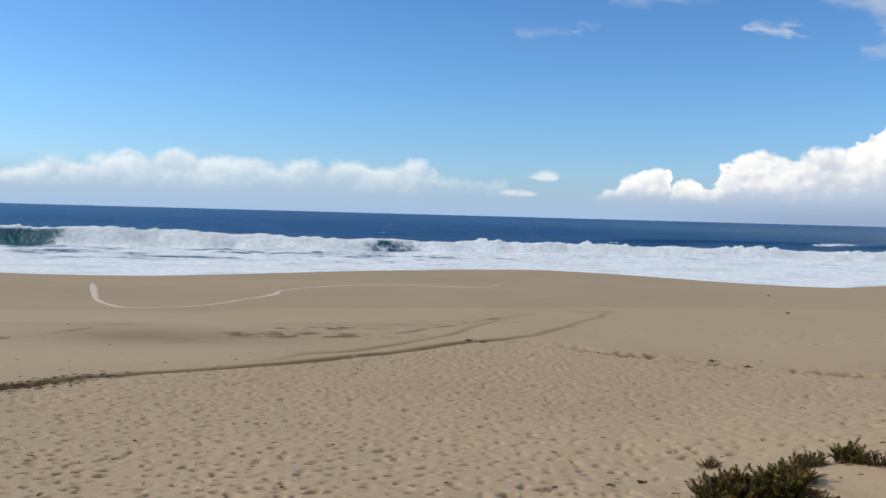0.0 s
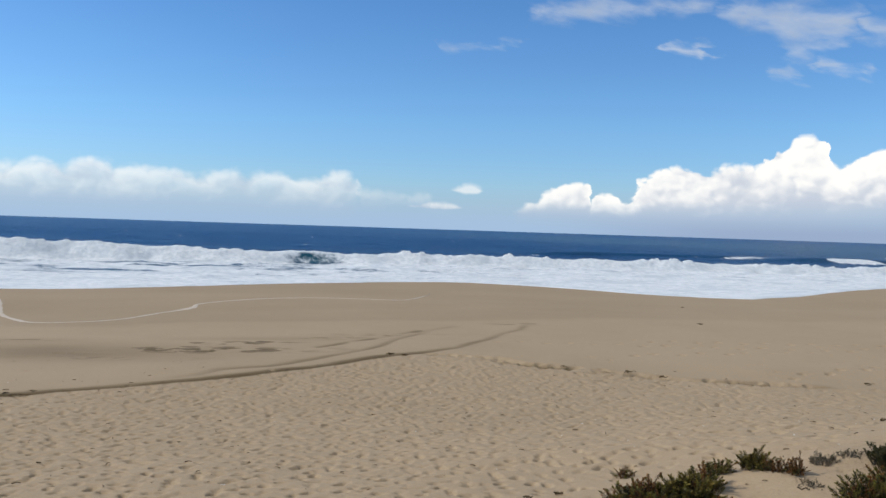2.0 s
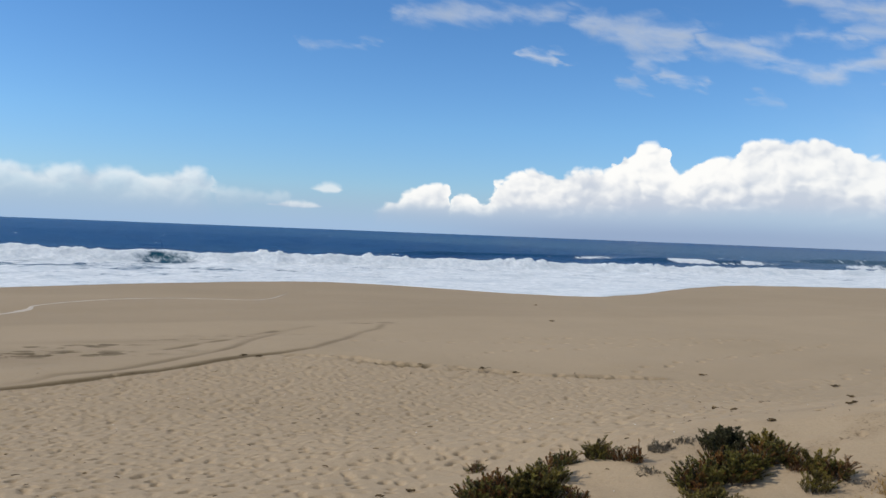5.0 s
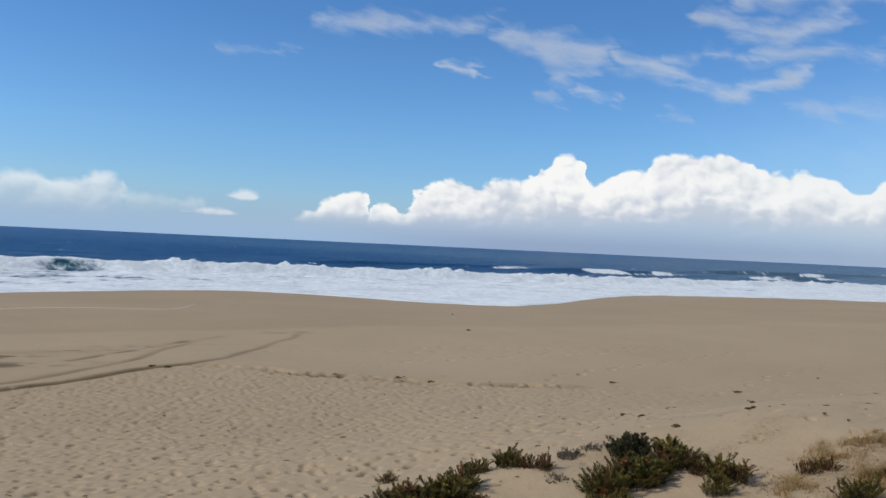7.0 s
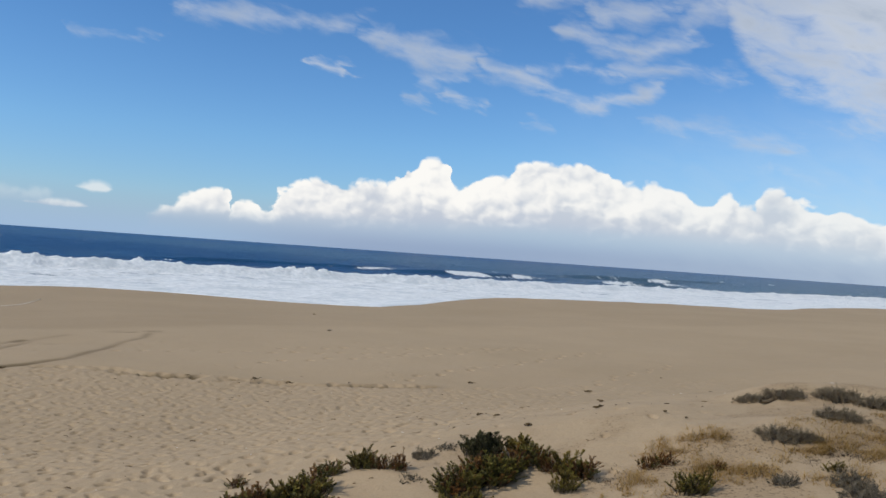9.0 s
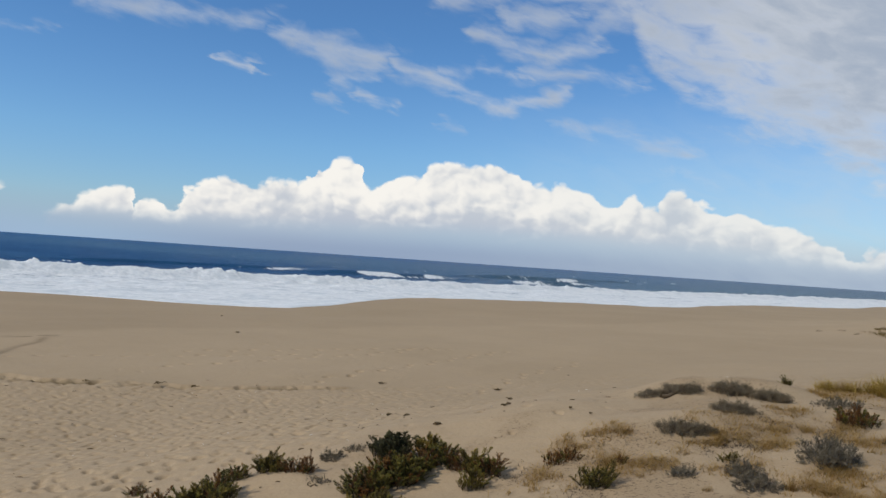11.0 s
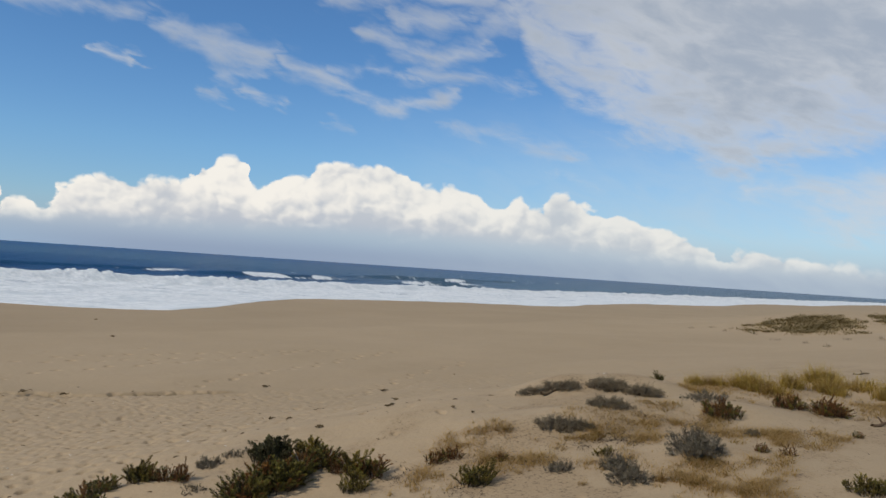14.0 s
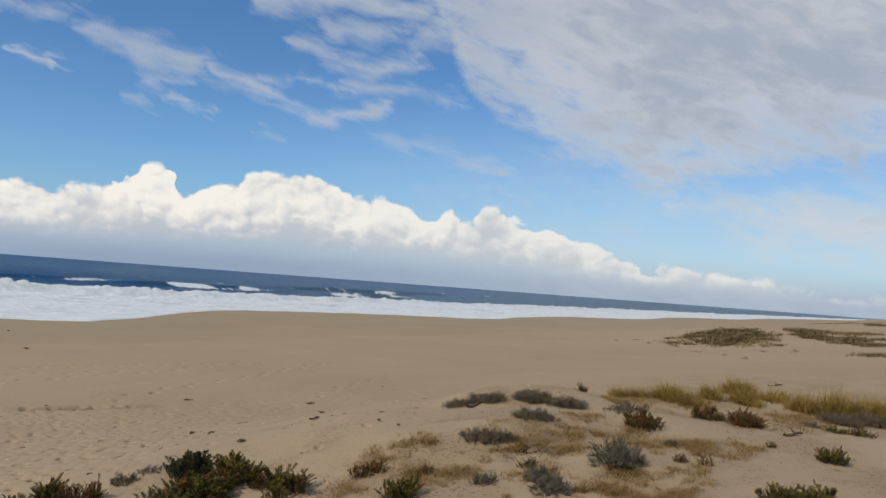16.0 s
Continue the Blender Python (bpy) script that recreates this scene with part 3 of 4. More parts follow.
def ground_height(x, y):
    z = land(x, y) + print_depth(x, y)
    reach = np.interp(x, limit_x, limit_y)
    z = z + 0.030 * (fbm(x * 3.1, y * 3.6, 3, 30, 0.6) - 0.5) * sstep(0.3, -0.6, y - reach) * sstep(3, 5, y)
    d, t = near_line(x, y, WRACK)
    # a small scarp: the sand beyond lies a little lower, with a furrow at its foot
    rag = 0.10 * (fbm(x * 1.9, y * 1.9, 3, 31) - 0.5)
    z = z - 0.045 * np.exp(-((d + rag * 0.5) / 0.11) ** 2) * (1 - 0.6 * sstep(0.60, 0.78, t)) * sstep(1.0, 0.86, t)
    d2, t2 = near_line(x, y, WHEEL)
    z = z - 0.025 * np.exp(-((d2 + rag) / 0.13) ** 2) * sstep(0.0, 0.15, t2) * sstep(1.0, 0.8, t2)
    for marks in SIDE_MARKS:
        d3, t3 = near_line(x, y, marks)
        z = z - 0.020 * np.exp(-((d3 + rag * 0.8) / 0.12) ** 2)
    return z


def damp_sand(x, y):
    u, v = to_uv(x, y)
    d, t = near_line(x, y, WRACK)
    rag = 0.30 * (fbm(x * 1.1, y * 1.7, 4, 32) - 0.5)
    wide = 0.13 + 0.18 * sstep(0.20, 0.0, t) + 0.05 * np.exp(-((t - 0.58) / 0.05) ** 2)
    m = 1.30 * np.exp(-((d + rag * wide * 2.2) / wide) ** 2) * (0.72 + 0.7 * fbm(x * 0.5, y * 0.5, 2, 33)) * (1 - 0.62 * sstep(0.60, 0.78, t)) * sstep(1.0, 0.95, t)
    d2, t2 = near_line(x, y, WHEEL)
    m = np.maximum(m, 0.45 * np.exp(-((d2 + rag * 0.3) / 0.13) ** 2) * fbm(x * 0.6, y * 0.6, 2, 34) * 2.0 * sstep(0.0, 0.2, t2))
    for marks in SIDE_MARKS:
        d4, t4 = near_line(x, y, marks)
        m = np.maximum(m, 0.75 * np.exp(-((d4 + rag * 0.4) / 0.13) ** 2) * sstep(0.35, 0.6, fbm(x * 1.3, y * 1.3, 3, 40)))
    d3, t3 = near_line(x, y, PATH)
    m = np.maximum(m, 0.95 * np.exp(-((d3 + rag * 0.5) / 0.18) ** 2) * sstep(0.40, 0.66, fbm(x * 0.9, y * 0.9, 3, 35)))
    # patches left wet by the last high water
    for cx, cy, ra, rb, s in DAMP:
        g = ((x - cx) / ra) ** 2 + ((y - cy) / rb) ** 2
        m = np.maximum(m, 1.8 * s * np.exp(-g) * sstep(0.46, 0.60, fbm(x * 2.2 + y * 0.9, y * 2.6 - x * 0.8, 5, 36, 0.62)))
    # firm damp sand towards the berm
    ev = edge_v(u)
    firm = sstep(26.6, 27.9, v + 4 * (fbm(u / 9, v / 4, 3, 37) - 0.5)) * (0.08 + 0.15 * fbm(u / 9.0, v / 2.5, 3, 38)) * (1 - 0.35 * sstep(8, 26, u))
    for cx, cy, ra, rb, s in STAINS:
        m = np.maximum(m, s * np.exp(-(((x - cx) / ra) ** 2) - ((y - cy) / rb) ** 2) * (0.6 + 0.8 * fbm(x * 0.4, y * 0.9, 3, 39)))
    m = np.maximum(m, firm)
    return np.clip(m, 0, 1)


DAMP = [(-3.9, 19.9, 2.60, 0.55, 0.80), (-3.5, 21.2, 1.00, 0.35, 0.95), (-2.5, 21.6, 0.80, 0.25, 0.70), (-9.4, 18.4, 1.00, 0.22, 0.70), (-8.6, 21.6, 1.00, 0.35, 0.50), (-0.6, 22.5, 1.30, 0.30, 0.40), (5.2, 27.0, 0.80, 0.40, 0.50), (-5.8, 18.5, 2.40, 0.50, 0.35), (1.1, 23.5, 1.60, 0.30, 0.40)]
STAINS = [(-6.5, 19.3, 3.2, 1.6, 0.55), (-9.0, 21.5, 2.5, 0.8, 0.2), (-3.0, 22.3, 2.4, 0.6, 0.22), (4.0, 33.0, 5.0, 2.0, 0.12)]


def litter_on_sand(x, y):
    u, v = to_uv(x, y)
    m = 0.75 * sstep(4.0, 6.0, u) * sstep(7.5, 4.5, v) * sstep(30, 14, u) * sstep(0.44, 0.66, fbm(x * 1.3, y * 1.8, 5, 41, 0.65))
    m = m + 0.12 * sstep(18, 14, v)
    return np.clip(m, 0, 1)


angles = np.concatenate([np.arange(-36, 84, 0.15), np.arange(84, 324, 4.0)])
radii = np.concatenate([np.geomspace(0.02, 4.2, 60), np.exp(np.arange(math.log(4.3), math.log(60), 0.0035)), np.geomspace(61, 4850, 112)])
ground = polar_sheet("ground", angles, radii, ground_height, {"damp": damp_sand, "litter": litter_on_sand}, SAND, closed=True)
tagged(ground, "pale trodden beach sand with damp patches and low dunes", "sand", kind="structure")

# --- the sea
BREAK_V = 109.0


def break_line(u):
    return BREAK_V + 5.0 * (fbm(u / 40.0, 0 * u + 0.5, 2, 51) - 0.5) + 1.6 * (fbm(u / 6.0, 0 * u + 2.5, 2, 52) - 0.5)


def break_height(u):
    return 1.30 + 0.75 * sstep(20, -15, u) + 0.55 * (fbm(u / 16.0, 0 * u, 3, 53) - 0.5) + 0.45 * (fbm(u / 6.5, 0 * u + 3.3, 3, 66) - 0.5) - 0.45 * sstep(55, 130, u)


def unbroken(u):
    """Stretches where the breaker still stands green."""
    g = 0.68 * np.exp(-(((u - 12.5) / 5.0) ** 2)) + 0.95 * sstep(-24, -33, u) + 0.25 * np.exp(-(((u - 52) / 5.0) ** 2)) + 0.3 * np.exp(-(((u - 103) / 9.0) ** 2))
    return np.clip(g, 0, 1)


OUTER = [(92, 164, 30, 0.75), (148, 160, 26, 1.0), (250, 190, 40, 1.3), (330, 215, 45, 1.2), (420, 240, 50, 1.2), (205, 150, 24, 1.2)]


def breaker(s, h, steep=2.4, tail=8.0):
    front = sstep(-steep, 0, s)
    return h * np.where(s < 0, front ** 1.3, np.exp(-(np.clip(s, 0, None) / tail) ** 1.4))


def sea_parts(x, y):
    u, v = to_uv(x, y)
    ev = edge_v(u)
    s = v - break_line(u)
    green = unbroken(u)
    h = break_height(u)
    wave = breaker(s, h, 4.4 - 2.4 * green)
    white_crest = np.exp(-(np.clip(np.abs(s + 1.6) - 2.4, 0, None) / 1.0) ** 2) * (1 - np.clip(green * (0.55 + 0.9 * fbm(u / 1.6, v / 0.9, 3, 54)), 0, 1) * sstep(0.1, -0.7, s))
    outer = 0 * u
    outer_white, face = 0 * u, 0 * u
    for ou, ov, half, oh in OUTER:
        so = v - ov - 4.0 * (fbm(u / 22.0, 0 * u + ou, 2, 55) - 0.5)
        fade = np.exp(-(((u - ou) / half) ** 4))
        outer = outer + breaker(so, oh * fade, 3.4, 10.0)
        chance = sstep(0.42, 0.66, fbm(u / 11.0, v / 5.0 + ov, 4, 56))
        outer_white = np.maximum(outer_white, fade * chance * np.exp(-(np.clip(np.abs(so + 0.9) - 1.2, 0, None) / 0.8) ** 2))
        face = np.maximum(face, 0.15 * fade * np.exp(-((so + 1.6) / 1.3) ** 2))
    face = np.maximum(face, green * np.exp(-((s + 1.3) / 1.3) ** 2) + 0.35 * np.exp(-((s + 5.0) / 1.0) ** 2))
    # spent water running up the beach face
    wash = sstep(-1.0, -6.0, s)
    lace = fbm(u / 5.0, v / 2.1, 5, 57)
    streaks = fbm(u / 9.0, v / 2.6, 4, 58)
    # holes in the froth, most of them behind the last bore
    hole = sstep(0.50, 0.66, fbm(u / 9.0, v / 7.0, 5, 65, 0.6)) * np.exp(-((s + 15.0) / 11.0) ** 2)
    torn = sstep(0.52, 0.70, fbm(u / 2.2, v / 3.0, 4, 67, 0.6)) * sstep(-4, -9, s) * sstep(-46, -26, s)
    hole = np.maximum(hole, 0.9 * np.exp(-((s + 9.0) / 4.5) ** 2) * sstep(16, 4, u) * sstep(0.40, 0.58, fbm(u / 14.0, v / 6.0, 4, 73)))
    holed = 0.35 + 0.65 * sstep(45, 15, u)
    hole, torn = hole * holed, torn * holed
    foam_wash = wash * np.clip(0.90 + 0.8 * (lace - 0.5) + 0.5 * (streaks - 0.5) - 0.50 * hole - 0.22 * torn, 0, 1)
    foam_wash = np.maximum(foam_wash, 0.8 * np.exp(-np.abs(v - ev) / 1.5))
    behind = sstep(9.0, 1.0, s) * sstep(-0.5, 0.5, s) * sstep(0.46, 0.62, lace) * 0.6
    caps = sstep(0.845, 0.88, fbm(u / 4.0, v / 2.4, 3, 59)) * sstep(118, 150, v) * sstep(900, 250, v)
    foam = np.clip(np.maximum.reduce([white_crest * 1.1, outer_white, foam_wash, behind, caps * 0.9]), 0, 1)
    # height
    runup = np.where(v > ev, 0.12 + 1.36 * np.exp(-np.clip(v - ev, 0, None) / 8.5), 1.5 - np.clip(ev - v, 0, None) * 0.35)
    swell = 0.32 * np.sin(v / 5.2 + 2.4 * fbm(u / 30.0, v / 30.0, 2, 60)) * sstep(118, 170, v) + 0.35 * (fbm(u / 8.0, v / 4.0, 4, 61) - 0.5) * sstep(60, 120, v)
    lumps = foam * (0.60 * (fbm(u / 2.6, v / 1.5, 4, 62) - 0.42) * (white_crest + 0.35 * wash * sstep(0, 20, v - ev)))
    lumps = lumps + wash * sstep(-40, -14, s) * (0.55 * (fbm(u / 4.2, v / 3.2, 3, 68, 0.5) - 0.45) + 0.16 * (fbm(u / 1.1, v / 1.3, 3, 69) - 0.5))
    spray = white_crest * np.clip(fbm(u / 0.9, 0 * u + 7, 4, 63, 0.7) - 0.46, 0, 1) * (0.5 + 2.2 * vnoise(u / 5.0, 0 * u, 70) ** 2) * np.exp(-((s - 0.1) / 0.55) ** 2)
    sand = land(x, y)
    edge = v - ev + 0.5 * (fbm(u / 3.0, v / 3.0, 2, 64) - 0.5)
    runup = np.where(edge > 0, np.maximum(runup, sand + 0.035), sand - 0.6 * sstep(0, -0.9, edge))
    z = np.where(edge > 0, np.maximum(runup, 0) + wave + outer + swell + lumps + spray + 0.16 * wash * sstep(0, 12, v - ev) * (lace - 0.35), runup)
    # first two terms: shallows; the last paints haze into the water colour
    shallow_and_haze = sstep(112, 96, v) * 0.9 + 0.25 * sstep(260, 110, v) + 0.70 * sstep(90, 260, u) * sstep(1500, 200, v)
    return z, foam, face, np.clip(shallow_and_haze, 0, 1)


sea_cache = {}


def sea_layer(k):
    def fn(x, y):
        if x.shape not in sea_cache:
            sea_cache[x.shape] = sea_parts(x, y)
        return sea_cache[x.shape][k]
    return fn


sea_angles = np.concatenate([np.arange(-100, -34, 1.0), np.arange(-34, 82, 0.13), np.arange(82, 96, 1.0)])
sea_radii = np.concatenate([np.exp(np.arange(math.log(40), math.log(150), 0.0040)), np.exp(np.arange(math.log(150), math.log(420), 0.0075)), np.geomspace(425, 4900, 80)])
sea = polar_sheet("water", sea_angles, sea_radii, sea_layer(0), {"foam": sea_layer(1), "face": sea_layer(2), "shallow_and_haze": sea_layer(3)}, WATER)
tagged(sea, "deep blue sea with white breakers and foaming wash", "sea", kind="structure")

# ---------------------------------------------------------------- plants and litter
def ribbon_tube(verts, faces, tips, points, radius, sides=4, taper=0.35, tip_lo=0.0, tip_hi=0.0):
    """A thin tapering tube along points, into the lists."""
    start, n = len(verts), len(points)
    for k, p in enumerate(points):
        p = Vector(p)
        ahead = (Vector(points[min(k + 1, n - 1)]) - Vector(points[max(k - 1, 0)])).normalized()
        side = ahead.cross(Vector((0.31, 0.17, 0.93))).normalized()
        other = ahead.cross(side)
        r = radius * (1 - (1 - taper) * k / (n - 1))
        for j in range(sides):
            a = 2 * math.pi * j / sides
            verts.append(tuple(p + side * r * math.cos(a) + other * r * math.sin(a)))
            tips.append(tip_lo + (tip_hi - tip_lo) * k / (n - 1))
    for k in range(n - 1):
        for j in range(sides):
            a, b = start + k * sides + j, start + k * sides + (j + 1) % sides
            faces.append((a, b, b + sides, a + sides))
    faces.append(tuple(start + (n - 1) * sides + j for j in range(sides)))


def spindle(verts, faces, tips, base, way, length, wide, tip):
    """A fleshy leaf: three-sided, widest past its middle."""
    way = Vector(way).normalized()
    side = way.cross(Vector((0.21, 0.13, 0.97))).normalized()
    other = way.cross(side)
    s, base = len(verts), Vector(base)
    verts.append(tuple(base))
    mid = base + way * length * 0.55
    for j in range(3):
        a = 2 * math.pi * j / 3
        verts.append(tuple(mid + side * wide * math.cos(a) + other * wide * 0.7 * math.sin(a)))
    verts.append(tuple(base + way * length + Vector((0, 0, length * 0.08))))
    tips.extend([tip * 0.5, tip, tip, tip, tip])
    for j in range(3):
        a, b = s + 1 + j, s + 1 + (j + 1) % 3
        faces.append((s, b, a))
        faces.append((a, b, s + 4))


def plain_mesh(name, verts, faces, tips, mats, slots=None):
    me = bpy.data.meshes.new(name)
    me.from_pydata(verts, [], faces)
    at = me.attributes.new("tip", "FLOAT", "POINT")
    at.data.foreach_set("value", np.array(tips, np.float32))
    for m in mats:
        me.materials.append(m)
    if slots:
        me.polygons.foreach_set("material_index", np.array(slots, np.int32))
    return me


def sprig_mesh(name, seed, leaf_mat, leaves=34, leaf=0.165, wide=0.036, bare=0.3, bend=0.8):
    """One shoot, 1 high, growing from the origin: the mesh of its stem and that of its leaves."""
    rnd = random.Random(seed)
    verts, faces, tips = [], [], []
    turn, lean, curl = rnd.uniform(0, 6.28), rnd.uniform(0.1, bend), rnd.uniform(-0.25, 0.25)
    pts = []
    for k in range(7):
        t = k / 6
        a = turn + curl * 3 * t
        pts.append((math.cos(a) * lean * t * t + rnd.uniform(-0.03, 0.03) * t, math.sin(a) * lean * t * t + rnd.uniform(-0.03, 0.03) * t, t * (1 - 0.2 * lean)))
    ribbon_tube(verts, faces, tips, pts, 0.022, 4, 0.45)
    shoots = [(pts, bare)]
    for _ in range(rnd.randint(2, 4)):
        k = rnd.randint(1, 4)
        a, le = rnd.uniform(0, 6.28), rnd.uniform(0.25, 0.6)
        p0 = Vector(pts[k])
        way = Vector((math.cos(a) * 0.8, math.sin(a) * 0.8, rnd.uniform(0.3, 0.9))).normalized()
        side = [tuple(p0 + way * le * t + Vector((0, 0, rnd.uniform(0.05, 0.35) * t * t * le))) for t in (0, 0.33, 0.66, 1)]
        ribbon_tube(verts, faces, tips, side, 0.014, 3, 0.5)
        shoots.append((side, rnd.uniform(0.2, 0.5)))
    stem = plain_mesh(name, verts, faces, tips, [STEM])
    verts, faces, tips = [], [], []
    for line, low in shoots:
        count = leaves if line is pts else int(leaves * 0.55)
        n = len(line) - 1
        for i in range(count):
            t = low + (1 - low) * (i / count) ** 0.6
            if rnd.random() < 0.25 * (1 - t):
                continue
            k = min(int(t * n), n - 1)
            p = Vector(line[k]).lerp(Vector(line[k + 1]), t * n - k)
            a = i * 2.4 + rnd.uniform(-0.7, 0.7)
            rise = 0.1 + 1.0 * t * t + rnd.uniform(-0.45, 0.35)
            way = (math.cos(a), math.sin(a), rise)
            spindle(verts, faces, tips, p, way, leaf * rnd.uniform(0.55, 1.25) * (1.05 - 0.25 * t), wide * rnd.uniform(0.7, 1.3), min(1.0, max(0.0, t * 1.7 - 0.55)) * rnd.uniform(0.3, 1.0))
    return stem, plain_mesh("foliage", verts, faces, tips, [leaf_mat])


def twig_mesh(name, seed, mat, spread=0.9, levels=3, leaf_mat=None, every=7):
    """A dry, much-branched twig, about 1 long."""
    rnd = random.Random(seed)
    verts, faces, tips = [], [], []

    def grow(p, way, length, radius, level):
        pts, d = [tuple(p)], Vector(way)
        q = Vector(p)
        for _ in range(3):
            d = (d + Vector((rnd.uniform(-0.35, 0.35), rnd.uniform(-0.35, 0.35), rnd.uniform(-0.12, 0.25)))).normalized()
            q = q + d * length / 3
            pts.append(tuple(q))
        ribbon_tube(verts, faces, tips, pts, radius, 3, 0.5, level / 3, (level + 1) / 3)
        if level < levels:
            for _ in range(rnd.randint(2, 4)):
                k = rnd.randint(1, 3)
                nd = (d + Vector((rnd.uniform(-spread, spread), rnd.uniform(-spread, spread), rnd.uniform(-0.3, 0.6)))).normalized()
                grow(Vector(pts[k]), nd, length * rnd.uniform(0.5, 0.8), radius * 0.6, level + 1)

    grow((0, 0, 0), (rnd.uniform(-0.2, 0.2), rnd.uniform(-0.2, 0.2), 1.0), 0.48, 0.022, 0)
    slots, mats = [0] * len(faces), [mat]
    if leaf_mat:
        mats.append(leaf_mat)
        for v in verts[::every]:
            spindle(verts, faces, tips, v, (rnd.uniform(-1, 1), rnd.uniform(-1, 1), rnd.uniform(-0.2, 1)), 0.09, 0.016, rnd.random())
        slots += [1] * (len(faces) - len(slots))
    return plain_mesh(name, verts, faces, tips, mats, slots)


def blades_mesh(name, seed, mat, count=32, wide=0.010, droop=0.9, reach=0.75):
    """A tussock of bent blades, 1 high; each blade a folded strip."""
    rnd = random.Random(seed)
    verts, faces, tips = [], [], []
    for _ in range(count):
        a, le = rnd.uniform(0, 6.28), rnd.uniform(0.6, 1.05)
        out, x0, y0 = rnd.uniform(0.1, 1.0) * reach, rnd.gauss(0, 0.10), rnd.gauss(0, 0.10)
        s, n = len(verts), 5
        for k in range(n):
            t = k / (n - 1)
            r = out * t * t
            z = le * (t - droop * 0.35 * out * t ** 3)
            c = Vector((x0 + math.cos(a) * r, y0 + math.sin(a) * r, z))
            w_ = wide * (1 - 0.9 * t)
            side = Vector((-math.sin(a), math.cos(a), 0)) * w_
            fold = Vector((math.cos(a), math.sin(a), 0)) * w_ * 0.6
            verts.extend([tuple(c - side), tuple(c + fold), tuple(c + side)])
            tips.extend([t] * 3)
        for k in range(n - 1):
            q = s + 3 * k
            faces.extend([(q, q + 1, q + 4, q + 3), (q + 1, q + 2, q + 5, q + 4)])
    return plain_mesh(name, verts, faces, tips, [mat])


MESHES = {
    "green": [sprig_mesh("shoot", 100 + k, LEAF_GREEN, 54, 0.135, 0.023, 0.18, 0.5) for k in range(5)],
    "olive": [sprig_mesh("shoot", 120 + k, LEAF_OLIVE, 50, 0.14, 0.024, 0.18, 0.55) for k in range(4)],
    "blue": [sprig_mesh("shoot", 140 + k, LEAF_BLUE, 50, 0.12, 0.026, 0.2, 0.35) for k in range(4)],
    "red": [sprig_mesh("shoot", 160 + k, LEAF_RED, 50, 0.105, 0.019, 0.25, 0.6) for k in range(4)],
    "grey": [twig_mesh("twig", 180 + k, TWIG_GREY, 0.9, 3, LEAF_GREY, 3) for k in range(4)],
    "dark": [twig_mesh("twig", 200 + k, TWIG_DARK, 1.1, 3, LEAF_GREY, 6) for k in range(4)],
    "grass": [blades_mesh("blade_tuft", 220 + k, BLADE) for k in range(4)],
    "dry": [blades_mesh("blade_tuft", 240 + k, STRAW, 22) for k in range(3)],
}
plant_rng = random.Random(11)
MIXED = {"green": "red", "olive": "green", "red": "green", "grass": "dry"}


def plant(kind, name, label, category, group, x, y, wide, high, count, lean=0.55, part_name="shoot", flat=1.0, deep=0.8):
    """A plant: a root at its base and its shoots as parts, taller in the middle, leaning outwards."""
    root = new(name)
    root.location = (x, y, land_at(x, y) - 0.015)
    tagged(root, label, category, group)
    rx, ry = wide / 2, wide / 2 * deep
    facing = math.atan2(x, y)
    c_, s_ = math.cos(facing), math.sin(facing)
    crown = ([], [], [])
    for k in range(9):
        a = k * 2.4 + plant_rng.uniform(-0.4, 0.4)
        le = wide * plant_rng.uniform(0.12, 0.30)
        steps = np.array((0.0, 0.35, 0.7, 1.0))
        qx, qy = np.cos(a + 0.5 * steps) * le * steps, np.sin(a + 0.5 * steps) * le * steps * 0.8
        qz = land(x + qx, y + qy) - land_at(x, y) + 0.006 + 0.008 * steps * (k % 3)
        pts = [(float(i), float(j), float(h)) for i, j, h in zip(qx, qy, qz)]
        ribbon_tube(*crown, pts, 0.0025 + 0.006 * wide, 4, 0.4)
    new("root_crown", plain_mesh("root_crown", *crown, [STEM])).parent = root
    spots = []
    for k in range(count):
        r, a = math.sqrt((k + 0.5) / count) * plant_rng.uniform(0.85, 1.05), k * 2.39996 + plant_rng.uniform(-0.3, 0.3)
        along, across = math.cos(a) * rx * r * 0.86, math.sin(a) * ry * r * 0.86
        spots.append((r, a - facing, along * c_ + across * s_, across * c_ - along * s_))
    floor_z = land(np.array([x + p[2] for p in spots]), np.array([y + p[3] for p in spots])) - land_at(x, y)
    for (r, a, px, py), dip in zip(spots, floor_z):
        made = plant_rng.choice(MESHES[kind if plant_rng.random() > 0.3 else MIXED.get(kind, kind)])
        ob = new(part_name, made[0] if isinstance(made, tuple) else made)
        if isinstance(made, tuple):
            new("foliage", made[1]).parent = ob
        ob.parent = root
        size = high * (1.0 - 0.40 * r * r) * plant_rng.uniform(0.55, 1.15)
        tilt = lean * r + plant_rng.uniform(-0.3, 0.3)
        ob.location = (px, py, dip)
        ob.rotation_euler = Euler((0, tilt, a + plant_rng.uniform(-0.4, 0.4)))
        ob.scale = (size * flat, size * flat, size)
    return root


